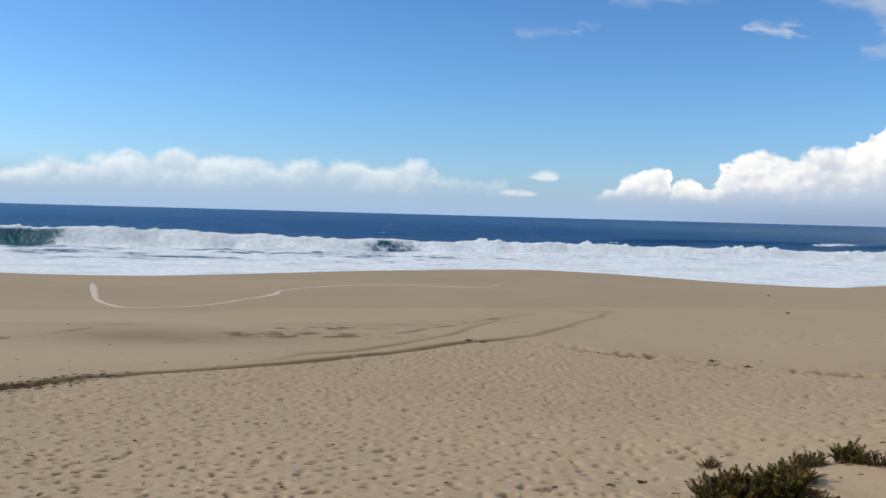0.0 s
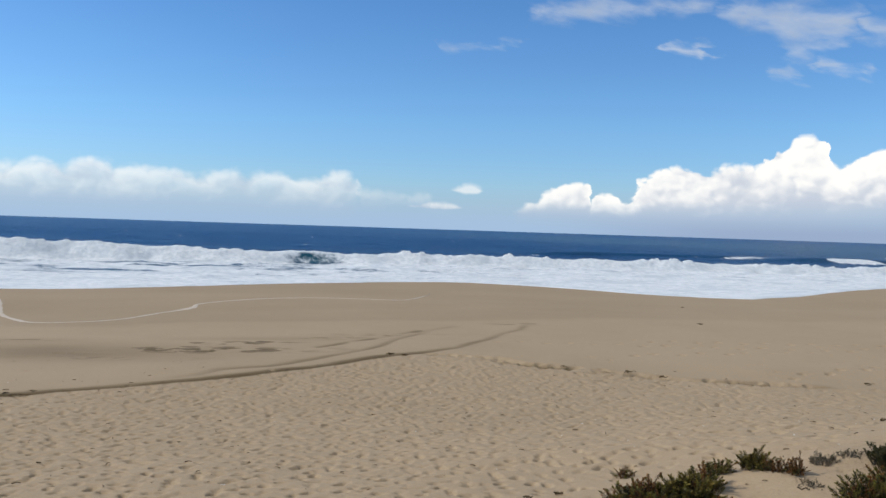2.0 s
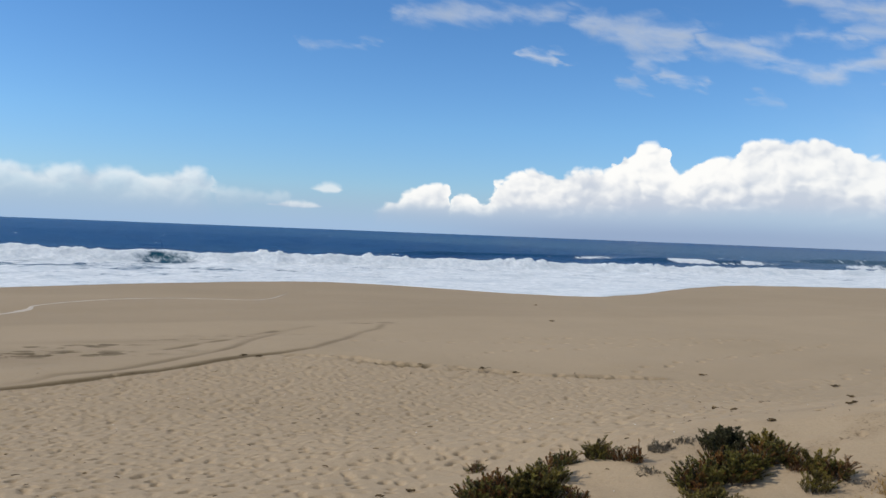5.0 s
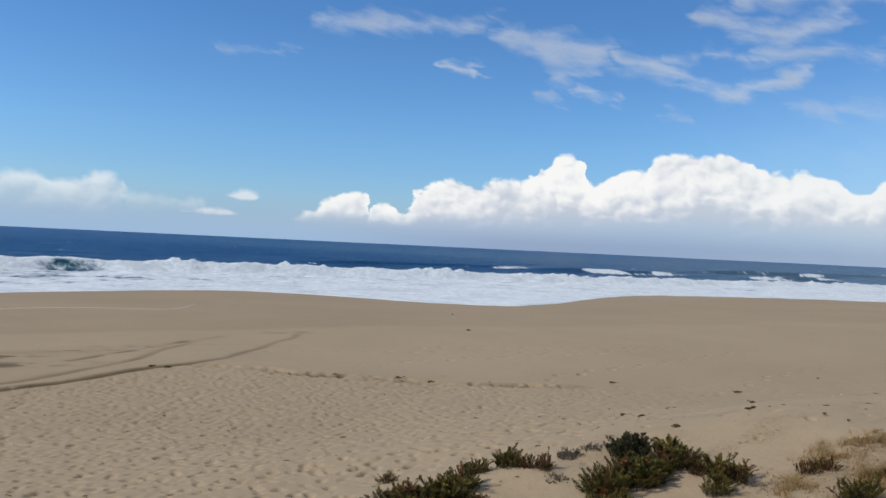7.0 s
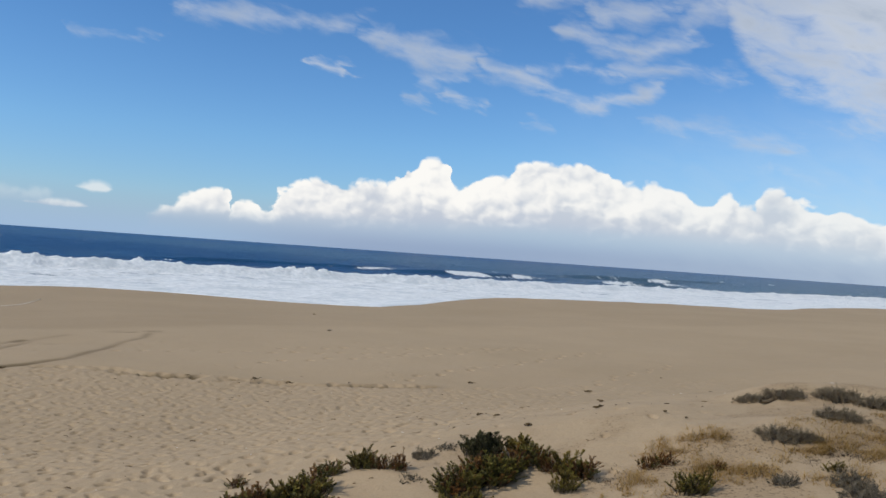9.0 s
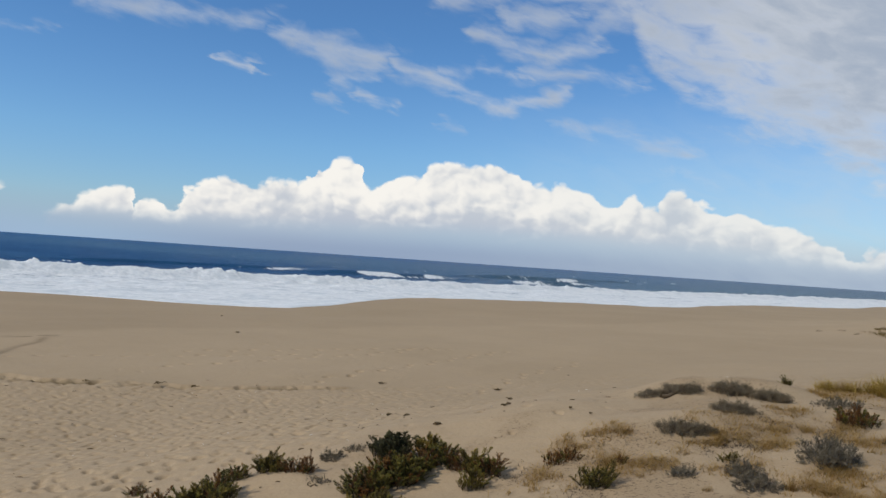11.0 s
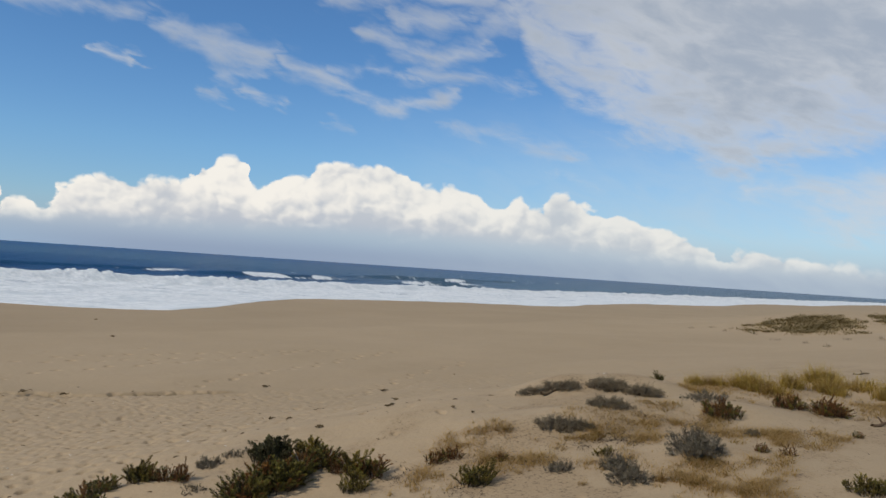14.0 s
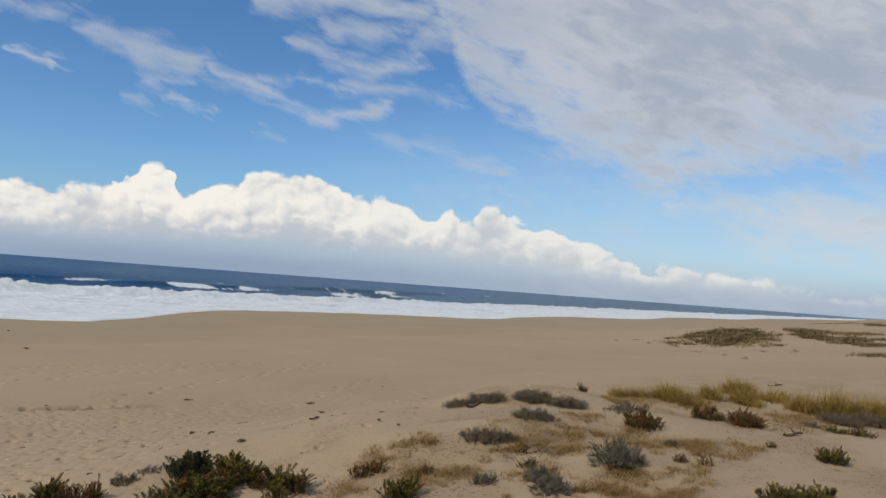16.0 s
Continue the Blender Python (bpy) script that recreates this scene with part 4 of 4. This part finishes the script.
SHRUBS_GREEN = [
    (2.80, 6.29, 0.25, 0.24),
    (3.73, 5.65, 0.38, 0.26),
    (2.02, 5.80, 0.36, 0.24),
    (2.40, 7.11, 0.23, 0.11),
    (2.18, 5.86, 0.40, 0.26),
    (2.18, 5.96, 0.25, 0.23),
    (3.08, 6.65, 0.22, 0.17),
    (3.38, 6.47, 0.15, 0.12),
    (4.54, 5.71, 0.30, 0.19),
    (4.03, 5.73, 0.54, 0.25),
    (4.13, 5.68, 0.38, 0.25),
    (4.34, 5.72, 0.24, 0.22),
    (2.54, 5.85, 0.32, 0.29),
    (9.26, 5.39, 0.11, 0.13),
]
SHRUBS_OLIVE = [
    (2.48, 5.91, 0.39, 0.29),
    (3.34, 6.58, 0.27, 0.20),
    (4.69, 6.13, 0.25, 0.20),
    (3.52, 5.14, 0.53, 0.18),
    (4.66, 5.40, 0.23, 0.22),
    (4.44, 5.17, 0.23, 0.18),
    (5.09, 4.46, 0.30, 0.19),
    (6.27, 4.09, 0.16, 0.11),
    (8.53, 2.28, 0.33, 0.17),
    (6.73, 2.14, 0.33, 0.14),
    (6.89, 1.93, 0.36, 0.17),
    (10.53, 2.81, 0.33, 0.10),
]
SHRUBS_BLUE = [
    (4.36, 6.24, 0.44, 0.24),
]
SHRUBS_RED = [
    (3.45, 6.37, 0.13, 0.13),
    (3.54, 6.29, 0.15, 0.19),
    (2.71, 5.63, 0.20, 0.15),
    (4.56, 5.55, 0.21, 0.14),
    (4.74, 5.30, 0.22, 0.22),
    (5.29, 5.13, 0.19, 0.12),
    (5.44, 5.10, 0.26, 0.12),
    (8.32, 4.09, 0.48, 0.18),
    (9.67, 3.52, 0.43, 0.21),
    (10.67, 2.57, 0.41, 0.12),
    (7.24, 3.16, 0.16, 0.10),
    (7.34, 2.97, 0.14, 0.10),
    (8.70, 2.89, 0.13, 0.07),
    (9.66, 3.96, 0.43, 0.17),
    (5.65, 4.69, 0.15, 0.05),
]
SHRUBS_GREY = [
    (3.91, 6.52, 0.22, 0.13),
    (4.15, 6.53, 0.23, 0.08),
    (3.54, 6.06, 0.27, 0.08),
    (5.72, 4.13, 0.24, 0.12),
    (6.06, 3.82, 0.29, 0.16),
    (5.90, 3.59, 0.40, 0.17),
    (6.69, 3.48, 0.45, 0.27),
    (8.72, 4.49, 0.59, 0.15),
]
SHRUBS_DARK = [
    (7.77, 6.11, 0.40, 0.10),
    (8.01, 5.90, 0.45, 0.13),
    (8.41, 5.53, 0.54, 0.15),
    (8.51, 5.12, 0.41, 0.14),
    (7.48, 4.88, 0.49, 0.12),
    (6.55, 4.80, 0.48, 0.12),
    (6.71, 4.67, 0.26, 0.09),
    (11.37, 2.99, 0.55, 0.15),
    (11.72, 2.69, 0.57, 0.17),
    (10.58, 3.09, 0.22, 0.08),
    (7.85, 3.53, 0.14, 0.06),
]
TUSSOCKS = [
    (9.92, 5.26, 0.28, 0.18),
    (10.11, 5.07, 0.38, 0.13),
    (10.28, 4.79, 0.40, 0.23),
    (10.30, 4.54, 0.61, 0.15),
    (10.94, 4.47, 0.33, 0.25),
    (11.96, 4.48, 0.58, 0.26),
    (11.27, 4.12, 0.48, 0.21),
    (11.72, 3.53, 0.54, 0.28),
    (11.78, 3.18, 0.30, 0.34),
    (12.05, 2.96, 0.29, 0.26),
    (12.29, 2.80, 0.32, 0.33),
    (12.71, 2.64, 0.39, 0.31),
    (11.93, 4.04, 0.55, 0.17),
]
DRY_TUFTS = [
    (5.54, 4.78, 0.14, 0.18),
    (5.70, 4.77, 0.15, 0.16),
    (6.12, 5.10, 0.16, 0.12),
    (6.02, 3.39, 0.09, 0.16),
    (5.57, 3.79, 0.09, 0.08),
    (5.74, 4.55, 0.10, 0.10),
    (5.88, 4.50, 0.13, 0.08),
    (5.47, 4.34, 0.09, 0.08),
    (8.91, 2.21, 0.22, 0.06),
    (8.22, 2.15, 0.13, 0.06),
]
FAR_DOTS = [
    (51.58, 26.84, 0.88, 0.24),
    (50.10, 27.56, 0.71, 0.20),
    (49.98, 23.19, 0.98, 0.23),
    (35.90, 13.47, 0.63, 0.21),
    (44.36, 15.66, 0.97, 0.26),
    (45.14, 14.36, 0.97, 0.26),
    (41.46, 16.58, 0.73, 0.21),
    (46.66, 20.28, 1.40, 0.24),
    (50.18, 25.19, 0.62, 0.19),
]
STRAWS = [
    (6.39, 3.36, 0.39, 0.12),
    (6.67, 3.11, 0.44, 0.12),
    (6.72, 3.39, 0.30, 0.12),
    (6.90, 2.97, 0.35, 0.12),
    (6.12, 3.30, 0.28, 0.12),
    (6.38, 2.86, 0.42, 0.12),
    (6.65, 2.74, 0.29, 0.12),
    (6.84, 4.03, 0.27, 0.12),
    (6.81, 4.37, 0.33, 0.12),
    (5.76, 4.96, 0.26, 0.12),
    (5.96, 5.23, 0.29, 0.12),
    (8.03, 4.10, 0.36, 0.12),
    (5.94, 5.12, 0.34, 0.15),
    (5.53, 4.71, 0.30, 0.22),
    (7.13, 4.45, 0.82, 0.18),
    (6.47, 4.51, 0.32, 0.08),
    (6.84, 4.20, 0.23, 0.06),
    (8.02, 3.93, 0.43, 0.10),
    (6.05, 3.05, 0.41, 0.23),
    (6.30, 2.78, 0.46, 0.27),
    (7.81, 3.50, 0.47, 0.15),
    (8.25, 3.19, 0.59, 0.22),
    (5.74, 4.44, 0.27, 0.12),
    (7.97, 4.60, 0.38, 0.09),
    (10.28, 4.49, 0.68, 0.12),
    (10.60, 3.42, 0.97, 0.15),
    (5.74, 5.30, 0.42, 0.11),
    (6.24, 4.85, 0.21, 0.11),
    (7.60, 4.37, 0.24, 0.08),
    (6.25, 3.92, 0.40, 0.13),
    (4.99, 4.80, 0.48, 0.10),
    (9.76, 5.00, 0.52, 0.08),
    (11.54, 3.27, 0.81, 0.12),
]
DEBRIS = [
    (10.41, 15.93, 0.29, 0.08),
    (5.25, 6.75, 0.18, 0.04),
    (12.40, 14.22, 0.34, 0.08),
    (10.39, 11.51, 0.26, 0.06),
    (6.65, 9.81, 0.25, 0.05),
    (6.51, 9.19, 0.19, 0.05),
    (6.13, 6.76, 0.16, 0.04),
    (6.39, 6.04, 0.10, 0.04),
    (6.39, 5.76, 0.08, 0.04),
    (16.45, 15.99, 0.16, 0.09),
    (6.24, 6.84, 0.16, 0.04),
    (6.41, 6.05, 0.08, 0.04),
    (0.67, 18.97, 0.34, 0.08),
    (1.00, 18.86, 0.26, 0.08),
    (0.74, 13.52, 0.11, 0.06),
    (6.24, 16.44, 0.29, 0.07),
    (5.69, 16.95, 0.35, 0.07),
    (4.43, 17.65, 0.20, 0.08),
    (11.91, 28.00, 0.34, 0.13),
    (1.65, 6.44, 0.14, 0.03),
    (0.92, 6.20, 0.08, 0.03),
    (1.36, 6.32, 0.12, 0.03),
    (-1.06, 8.26, 0.06, 0.04),
    (-5.91, 13.07, 0.10, 0.06),
    (-9.75, 21.36, 0.13, 0.10),
    (-3.18, 8.55, 0.08, 0.04),
    (-2.09, 9.86, 0.07, 0.04),
    (-1.16, 6.13, 0.07, 0.03),
    (0.08, 6.31, 0.06, 0.03),
    (14.78, 36.93, 0.28, 0.17),
]
STICKS = [
    (9.63, 2.98, 0.32, 0.06),
    (16.34, 5.47, 0.51, 0.08),
    (7.83, 5.93, 0.30, 0.07),
]
FAR_PLANTS = [
    (60.57, 18.05, 2.08, 0.50),
    (60.79, 15.93, 2.75, 0.50),
    (61.12, 13.92, 2.06, 0.50),
    (42.81, 9.83, 1.20, 0.50),
    (55.93, 24.60, 2.35, 0.50),
    (55.41, 21.57, 2.93, 0.50),
    (54.56, 18.65, 1.58, 0.50),
    (2.27, 0.64, 0.05, 0.50),
    (202.27, 54.46, 4.32, 0.50),
    (105.78, 24.78, 3.58, 0.50),
    (56.53, 22.41, 9.17, 1.67),
    (64.05, 19.11, 5.50, 1.19),
    (41.05, 9.42, 3.23, 0.69),
    (61.10, 18.43, 4.21, 0.44),
    (66.20, 16.98, 5.15, 0.94),
    (58.85, 15.41, 4.67, 0.58),
    (56.31, 13.28, 3.17, 0.63),
    (202.45, 53.31, 17.28, 0.86),
]

LOW = "dune plants"
for kind, rows, label in (
    ("green", SHRUBS_GREEN, "dark green fleshy-leaved dune shrub with brown stems on sand"),
    ("olive", SHRUBS_OLIVE, "olive and yellow-tipped fleshy dune shrub growing in sand"),
    ("blue", SHRUBS_BLUE, "dense blue-green rounded dune shrub on a sand mound"),
    ("red", SHRUBS_RED, "low russet-brown half-dry dune shrub on bare sand"),
):
    for x, y, wide, high in rows:
        area = wide * wide
        plant(kind, "dune_shrub", label, "shrub", LOW, x, y, wide * 0.92, max(high, 0.09) * 0.92, int(min(90, max(18, 18 + 330 * area))), 0.42)
for x, y, wide, high in SHRUBS_GREY:
    plant("grey", "dry_shrub", "grey felted twiggy low shrub on the dune sand", "shrub", LOW, x, y, wide * 0.9, max(high, 0.08) * 0.85, int(34 + 90 * wide), 0.8, "twig", 1.0)
for x, y, wide, high in SHRUBS_DARK:
    plant("dark", "creeping_shrub", "low grey-brown creeping shrub with sparse felted leaves", "shrub", LOW, x, y, wide * 1.05, max(high, 0.07) * 1.15, int(60 + 130 * wide), 0.7, "twig", 1.1, 0.40)
for x, y, wide, high in TUSSOCKS:
    plant("grass", "grass_tussock", "yellow-green marram grass tussock on the dune crest", "grass", LOW, x, y, wide * 0.85, high * plant_rng.uniform(0.9, 1.5), int(16 + 44 * wide), 0.5, "blade_tuft", 1.0)

for x, y, wide, high in DRY_TUFTS:
    plant("dry", "dry_grass_tuft", "small dry straw-brown grass tuft on the dune", "grass", LOW, x, y, wide, high, 8, 0.5, "blade_tuft", 1.0)
for x, y, wide, high in FAR_DOTS:
    plant("dark", "low_shrub", "small dark shrub on the far open sand", "shrub", LOW, x, y, wide * 0.5, high * 0.9, 10, 0.8, "twig", 1.0)


def scatter_blades(name, label, category, patches, mat, per_area, high, wide, seed, most=2600, lie=(0.3, 1.3), grain=1.0):
    """Low plants past counting, in one mesh; patches: x, y, radius along, radius across."""
    rnd = np.random.default_rng(seed)
    xs, ys, rs = [], [], []
    for cx, cy, ra, rb in patches:
        count = int(min(most, per_area * ra * rb * 3.14))
        a, r = rnd.uniform(0, 6.28, count), np.sqrt(rnd.random(count)) * 1.25
        xs.append(cx + np.cos(a) * r * ra)
        ys.append(cy + np.sin(a) * r * rb)
        rs.append(r)
    x, y, r = (np.concatenate(v) for v in (xs, ys, rs))
    thick = fbm(x * grain, y * grain * 1.3, 3, 71)
    keep = rnd.random(len(x)) < np.clip((0.6 * thick + 0.4 * fbm(x * grain * 3.1, y * grain * 3.7, 2, 72) - 0.33 - 0.24 * r ** 2) * 5.0, 0, 1)
    x, y, thick = x[keep], y[keep], thick[keep]
    n = len(x)
    z, way = land(x, y) - 0.01, rnd.uniform(0, 6.28, n)
    le = high * rnd.uniform(0.35, 1.1, n) * (0.5 + thick)
    out = rnd.uniform(lie[0], lie[1], n) * le
    verts, tips = np.zeros((n, 9, 3)), np.zeros((n, 9))
    c, s_ = np.cos(way), np.sin(way)
    for i, t in enumerate((0.0, 0.5, 1.0)):
        px, py, pz, w_ = x + c * out * t * t, y + s_ * out * t * t, z + le * t * (1 - 0.35 * t), wide * (1 - 0.85 * t)
        for j, (side, fold) in enumerate(((-1, 0), (0, 0.6), (1, 0))):
            verts[:, 3 * i + j] = np.stack([px - s_ * side * w_ + c * fold * w_, py + c * side * w_ + s_ * fold * w_, pz + 0.2 * fold * w_], -1)
            tips[:, 3 * i + j] = t
    base = np.arange(n)[:, None, None] * 9
    quad = np.array([(k + j, k + j + 1, k + j + 4, k + j + 3) for k in (0, 3) for j in (0, 1)])
    faces = (base + quad[None]).reshape(-1, 4)
    ob = new(name, plain_mesh(name, verts.reshape(-1, 3).tolist(), faces.tolist(), tips.ravel().tolist(), [mat]))
    return tagged(ob, label, category, kind="stuff")


MATS = [(x, y, wide * 0.72, max(high * 1.0, wide * 0.42)) for x, y, wide, high in STRAWS]
scatter_blades("dry_ground_cover", "straw-brown dry ground cover on the dune", "dry grass", [(x, y, ra * 1.5, rb * 1.5) for x, y, ra, rb in MATS], STRAW, 6500, 0.085, 0.0028, 5, 6500, (0.5, 2.2), 3.4)
scatter_blades("dead_leaf_litter", "red-brown dead leaves and stalks among dune plants", "leaf litter", [(x, y, ra * 1.3, rb * 1.3) for x, y, ra, rb in MATS] + [(6.6, 4.2, 1.6, 1.2), (8.6, 3.6, 2.0, 1.4), (5.2, 4.6, 0.9, 0.8)], STEM, 1300, 0.03, 0.004, 9, 3000, (1.0, 3.0), 1.6)
scatter_blades("dune_crest_grass", "yellow-olive grass along the dune crest", "grass", [(x, y, wide * 0.8, wide * 0.6) for x, y, wide, high in TUSSOCKS], BLADE, 1200, 0.24, 0.0045, 12, 1100, (0.3, 1.2), 3.0)
scatter_blades("far_dune_scrub", "olive-brown scrub on the far low dunes", "dune scrub", [(x, y, wide * 0.55, wide * 0.40) for x, y, wide, high in FAR_PLANTS], SCRUB, 300, 0.24, 0.030, 6, 16000, (0.6, 2.4), 0.35)
scatter_blades("far_dune_grass", "olive grass among the far dune scrub", "dune grass", [(x, y, wide * 0.6, wide * 0.45) for x, y, wide, high in FAR_PLANTS], SCRUB, 50, 0.28, 0.028, 8, 4000, (0.3, 1.3), 0.5)


def wrack_clump(x, y, wide, seed):
    """A rag of dried weed: a few crumpled, tapering strands."""
    rnd = random.Random(seed)
    root = new("seaweed_clump")
    root.location = (x, y, land_at(x, y))
    for _ in range(rnd.randint(4, 6)):
        verts, faces, tips = [], [], []
        a, le = rnd.gauss(0.2, 0.6), wide * rnd.uniform(0.4, 1.0)
        px, py, pts = rnd.gauss(0, wide * 0.16), rnd.gauss(0, wide * 0.12), []
        for k in range(6):
            t = k / 5 - 0.5
            a += rnd.uniform(-0.35, 0.35)
            pts.append((px + math.cos(a) * le * t, py + math.sin(a) * le * t * 0.6, 0.010 + rnd.random() * 0.24 * wide))
        ribbon_tube(verts, faces, tips, pts, wide * 0.035 + 0.004, 5, 0.4)
        new("strand", plain_mesh("strand", verts, faces, tips, [WEED])).parent = root
    return tagged(root, "small dark clump of dried seaweed lying on sand", "seaweed", "beach litter")


for k, (x, y, wide, high) in enumerate(DEBRIS):
    wrack_clump(x, y, wide * 0.58, 300 + k)


def driftwood(x, y, length, seed):
    rnd = random.Random(seed)
    verts, faces, tips, pts = [], [], [], []
    a = rnd.uniform(-0.4, 0.1)
    for k in range(9):
        t = k / 8 - 0.5
        pts.append((math.cos(a) * length * t, math.sin(a) * length * t + 0.03 * length * math.sin(7 * t), 0.018 + 0.01 * math.sin(5 * t)))
    ribbon_tube(verts, faces, tips, pts, 0.022, 7, 0.55)
    ribbon_tube(verts, faces, tips, [pts[5], (pts[6][0], pts[6][1] + 0.05, 0.05), (pts[7][0], pts[7][1] + 0.10, 0.07)], 0.012, 5, 0.5)
    ob = new("driftwood_stick", plain_mesh("driftwood_stick", verts, faces, tips, [TWIG_DARK]))
    ob.location = (x, y, land_at(x, y))
    return tagged(ob, "weathered brown driftwood stick lying on sand", "driftwood", "beach litter")


for k, (x, y, length, high) in enumerate(STICKS):
    driftwood(x, y, length, 400 + k)

# rags of weed past counting along the wrack line, and crumbs on the trodden sand
litter_rng = random.Random(21)
crumbs = ([], [], [])


def crumb(x, y, size, flat_way):
    z = land_at(x, y)
    pts = [(x - math.cos(flat_way) * size, y - math.sin(flat_way) * size, z + 0.004), (x, y, z + 0.006 + size * 0.10), (x + math.cos(flat_way) * size, y + math.sin(flat_way) * size, z + 0.004)]
    ribbon_tube(*crumbs, pts, size * 0.10 + 0.002, 4, 0.5)


for _ in range(260):
    t = litter_rng.random() ** 2.0 * 0.16
    i = t * (len(WRACK) - 1)
    k = int(i)
    x = WRACK[k][0] + (WRACK[k + 1][0] - WRACK[k][0]) * (i - k) + litter_rng.gauss(0, 0.10 + 0.25 * max(0, 0.25 - t) * 4)
    y = WRACK[k][1] + (WRACK[k + 1][1] - WRACK[k][1]) * (i - k) + litter_rng.gauss(0, 0.07 + 0.22 * max(0, 0.25 - t) * 4)
    crumb(x, y, litter_rng.uniform(0.012, 0.055), litter_rng.gauss(0.3, 0.4))
for _ in range(420):
    x, y = litter_rng.uniform(-9, 9), litter_rng.uniform(5.5, 18)
    crumb(x, y, litter_rng.choice((0.010, 0.014, 0.02, 0.035)), litter_rng.uniform(0, 3.1))
tagged(new("wrack_crumbs", plain_mesh("wrack_crumbs", *crumbs, [WEED])), "crumbs of dark dried weed strewn over sand", "beach litter", kind="stuff")
shells = ([], [], [])
crumbs = shells
for _ in range(90):
    x, y = litter_rng.uniform(-8, 9), litter_rng.uniform(5.5, 17)
    crumb(x, y, litter_rng.uniform(0.008, 0.018), litter_rng.uniform(0, 3.1))
tagged(new("shell_bits", plain_mesh("shell_bits", *crumbs, [SHELL])), "tiny bleached shell fragments strewn over sand", "shells", kind="stuff")

# the dried line of foam that the last wave left
FOAM_LINE = [(-15.8, 37.0), (-14.4, 33.9), (-13.1, 31.1), (-11.9, 29.3), (-10.6, 27.9), (-8.7, 28.1), (-7.7, 30.8), (-6.8, 33.3), (-6.7, 34.9), (-4.7, 37.3), (-1.6, 38.5), (1.7, 37.7), (3.5, 43.1)]
fine_pts = []
for k in range(len(FOAM_LINE) - 1):
    for j in range(24):
        t = j / 24
        p0, p1, p2, p3 = (Vector(FOAM_LINE[min(max(k + d, 0), len(FOAM_LINE) - 1)]) for d in (-1, 0, 1, 2))
        q = 0.5 * ((2 * p1) + (p2 - p0) * t + (2 * p0 - 5 * p1 + 4 * p2 - p3) * t * t + (3 * p1 - p0 - 3 * p2 + p3) * t ** 3)
        fine_pts.append((q, (k + t) / (len(FOAM_LINE) - 1)))
fv, ff, ft = [], [], []
for k, (q, t) in enumerate(fine_pts):
    nxt = fine_pts[min(k + 1, len(fine_pts) - 1)][0] - fine_pts[max(k - 1, 0)][0]
    side = Vector((-nxt.y, nxt.x)).normalized()
    swell_ = 0.11 + 0.045 * math.exp(-((t - 0.06) / 0.07) ** 2) + 0.07 * math.exp(-((t - 0.56) / 0.03) ** 2)
    half = swell_ * (0.35 + 1.1 * float(fbm(np.array([k * 0.22]), np.array([0.5]), 3, 81)[0])) * min(1.0, t * 22 + 0.1) * (1.0 if t < 0.9 else (1 - t) * 10 + 0.05)
    for s in (-1.0, -0.5, 0.0, 0.5, 1.0):
        jitter = 0.35 * (float(vnoise(np.array([k * 0.6]), np.array([s * 3 + 9]), 82)[0]) - 0.5)
        c = q + side * half * (s + jitter)
        fv.append((c.x, c.y, land_at(c.x, c.y) + 0.004 + 0.012 * (1 - s * s)))
        ft.append(0.5)
for k in range(len(fine_pts) - 1):
    for j in range(4):
        a = k * 5 + j
        ff.append((a, a + 1, a + 6, a + 5))
tagged(new("dried_foam_line", plain_mesh("dried_foam_line", fv, ff, ft, [FOAM_DRY])), "pale dried foam line left on smooth sand", "foam", kind="stuff")
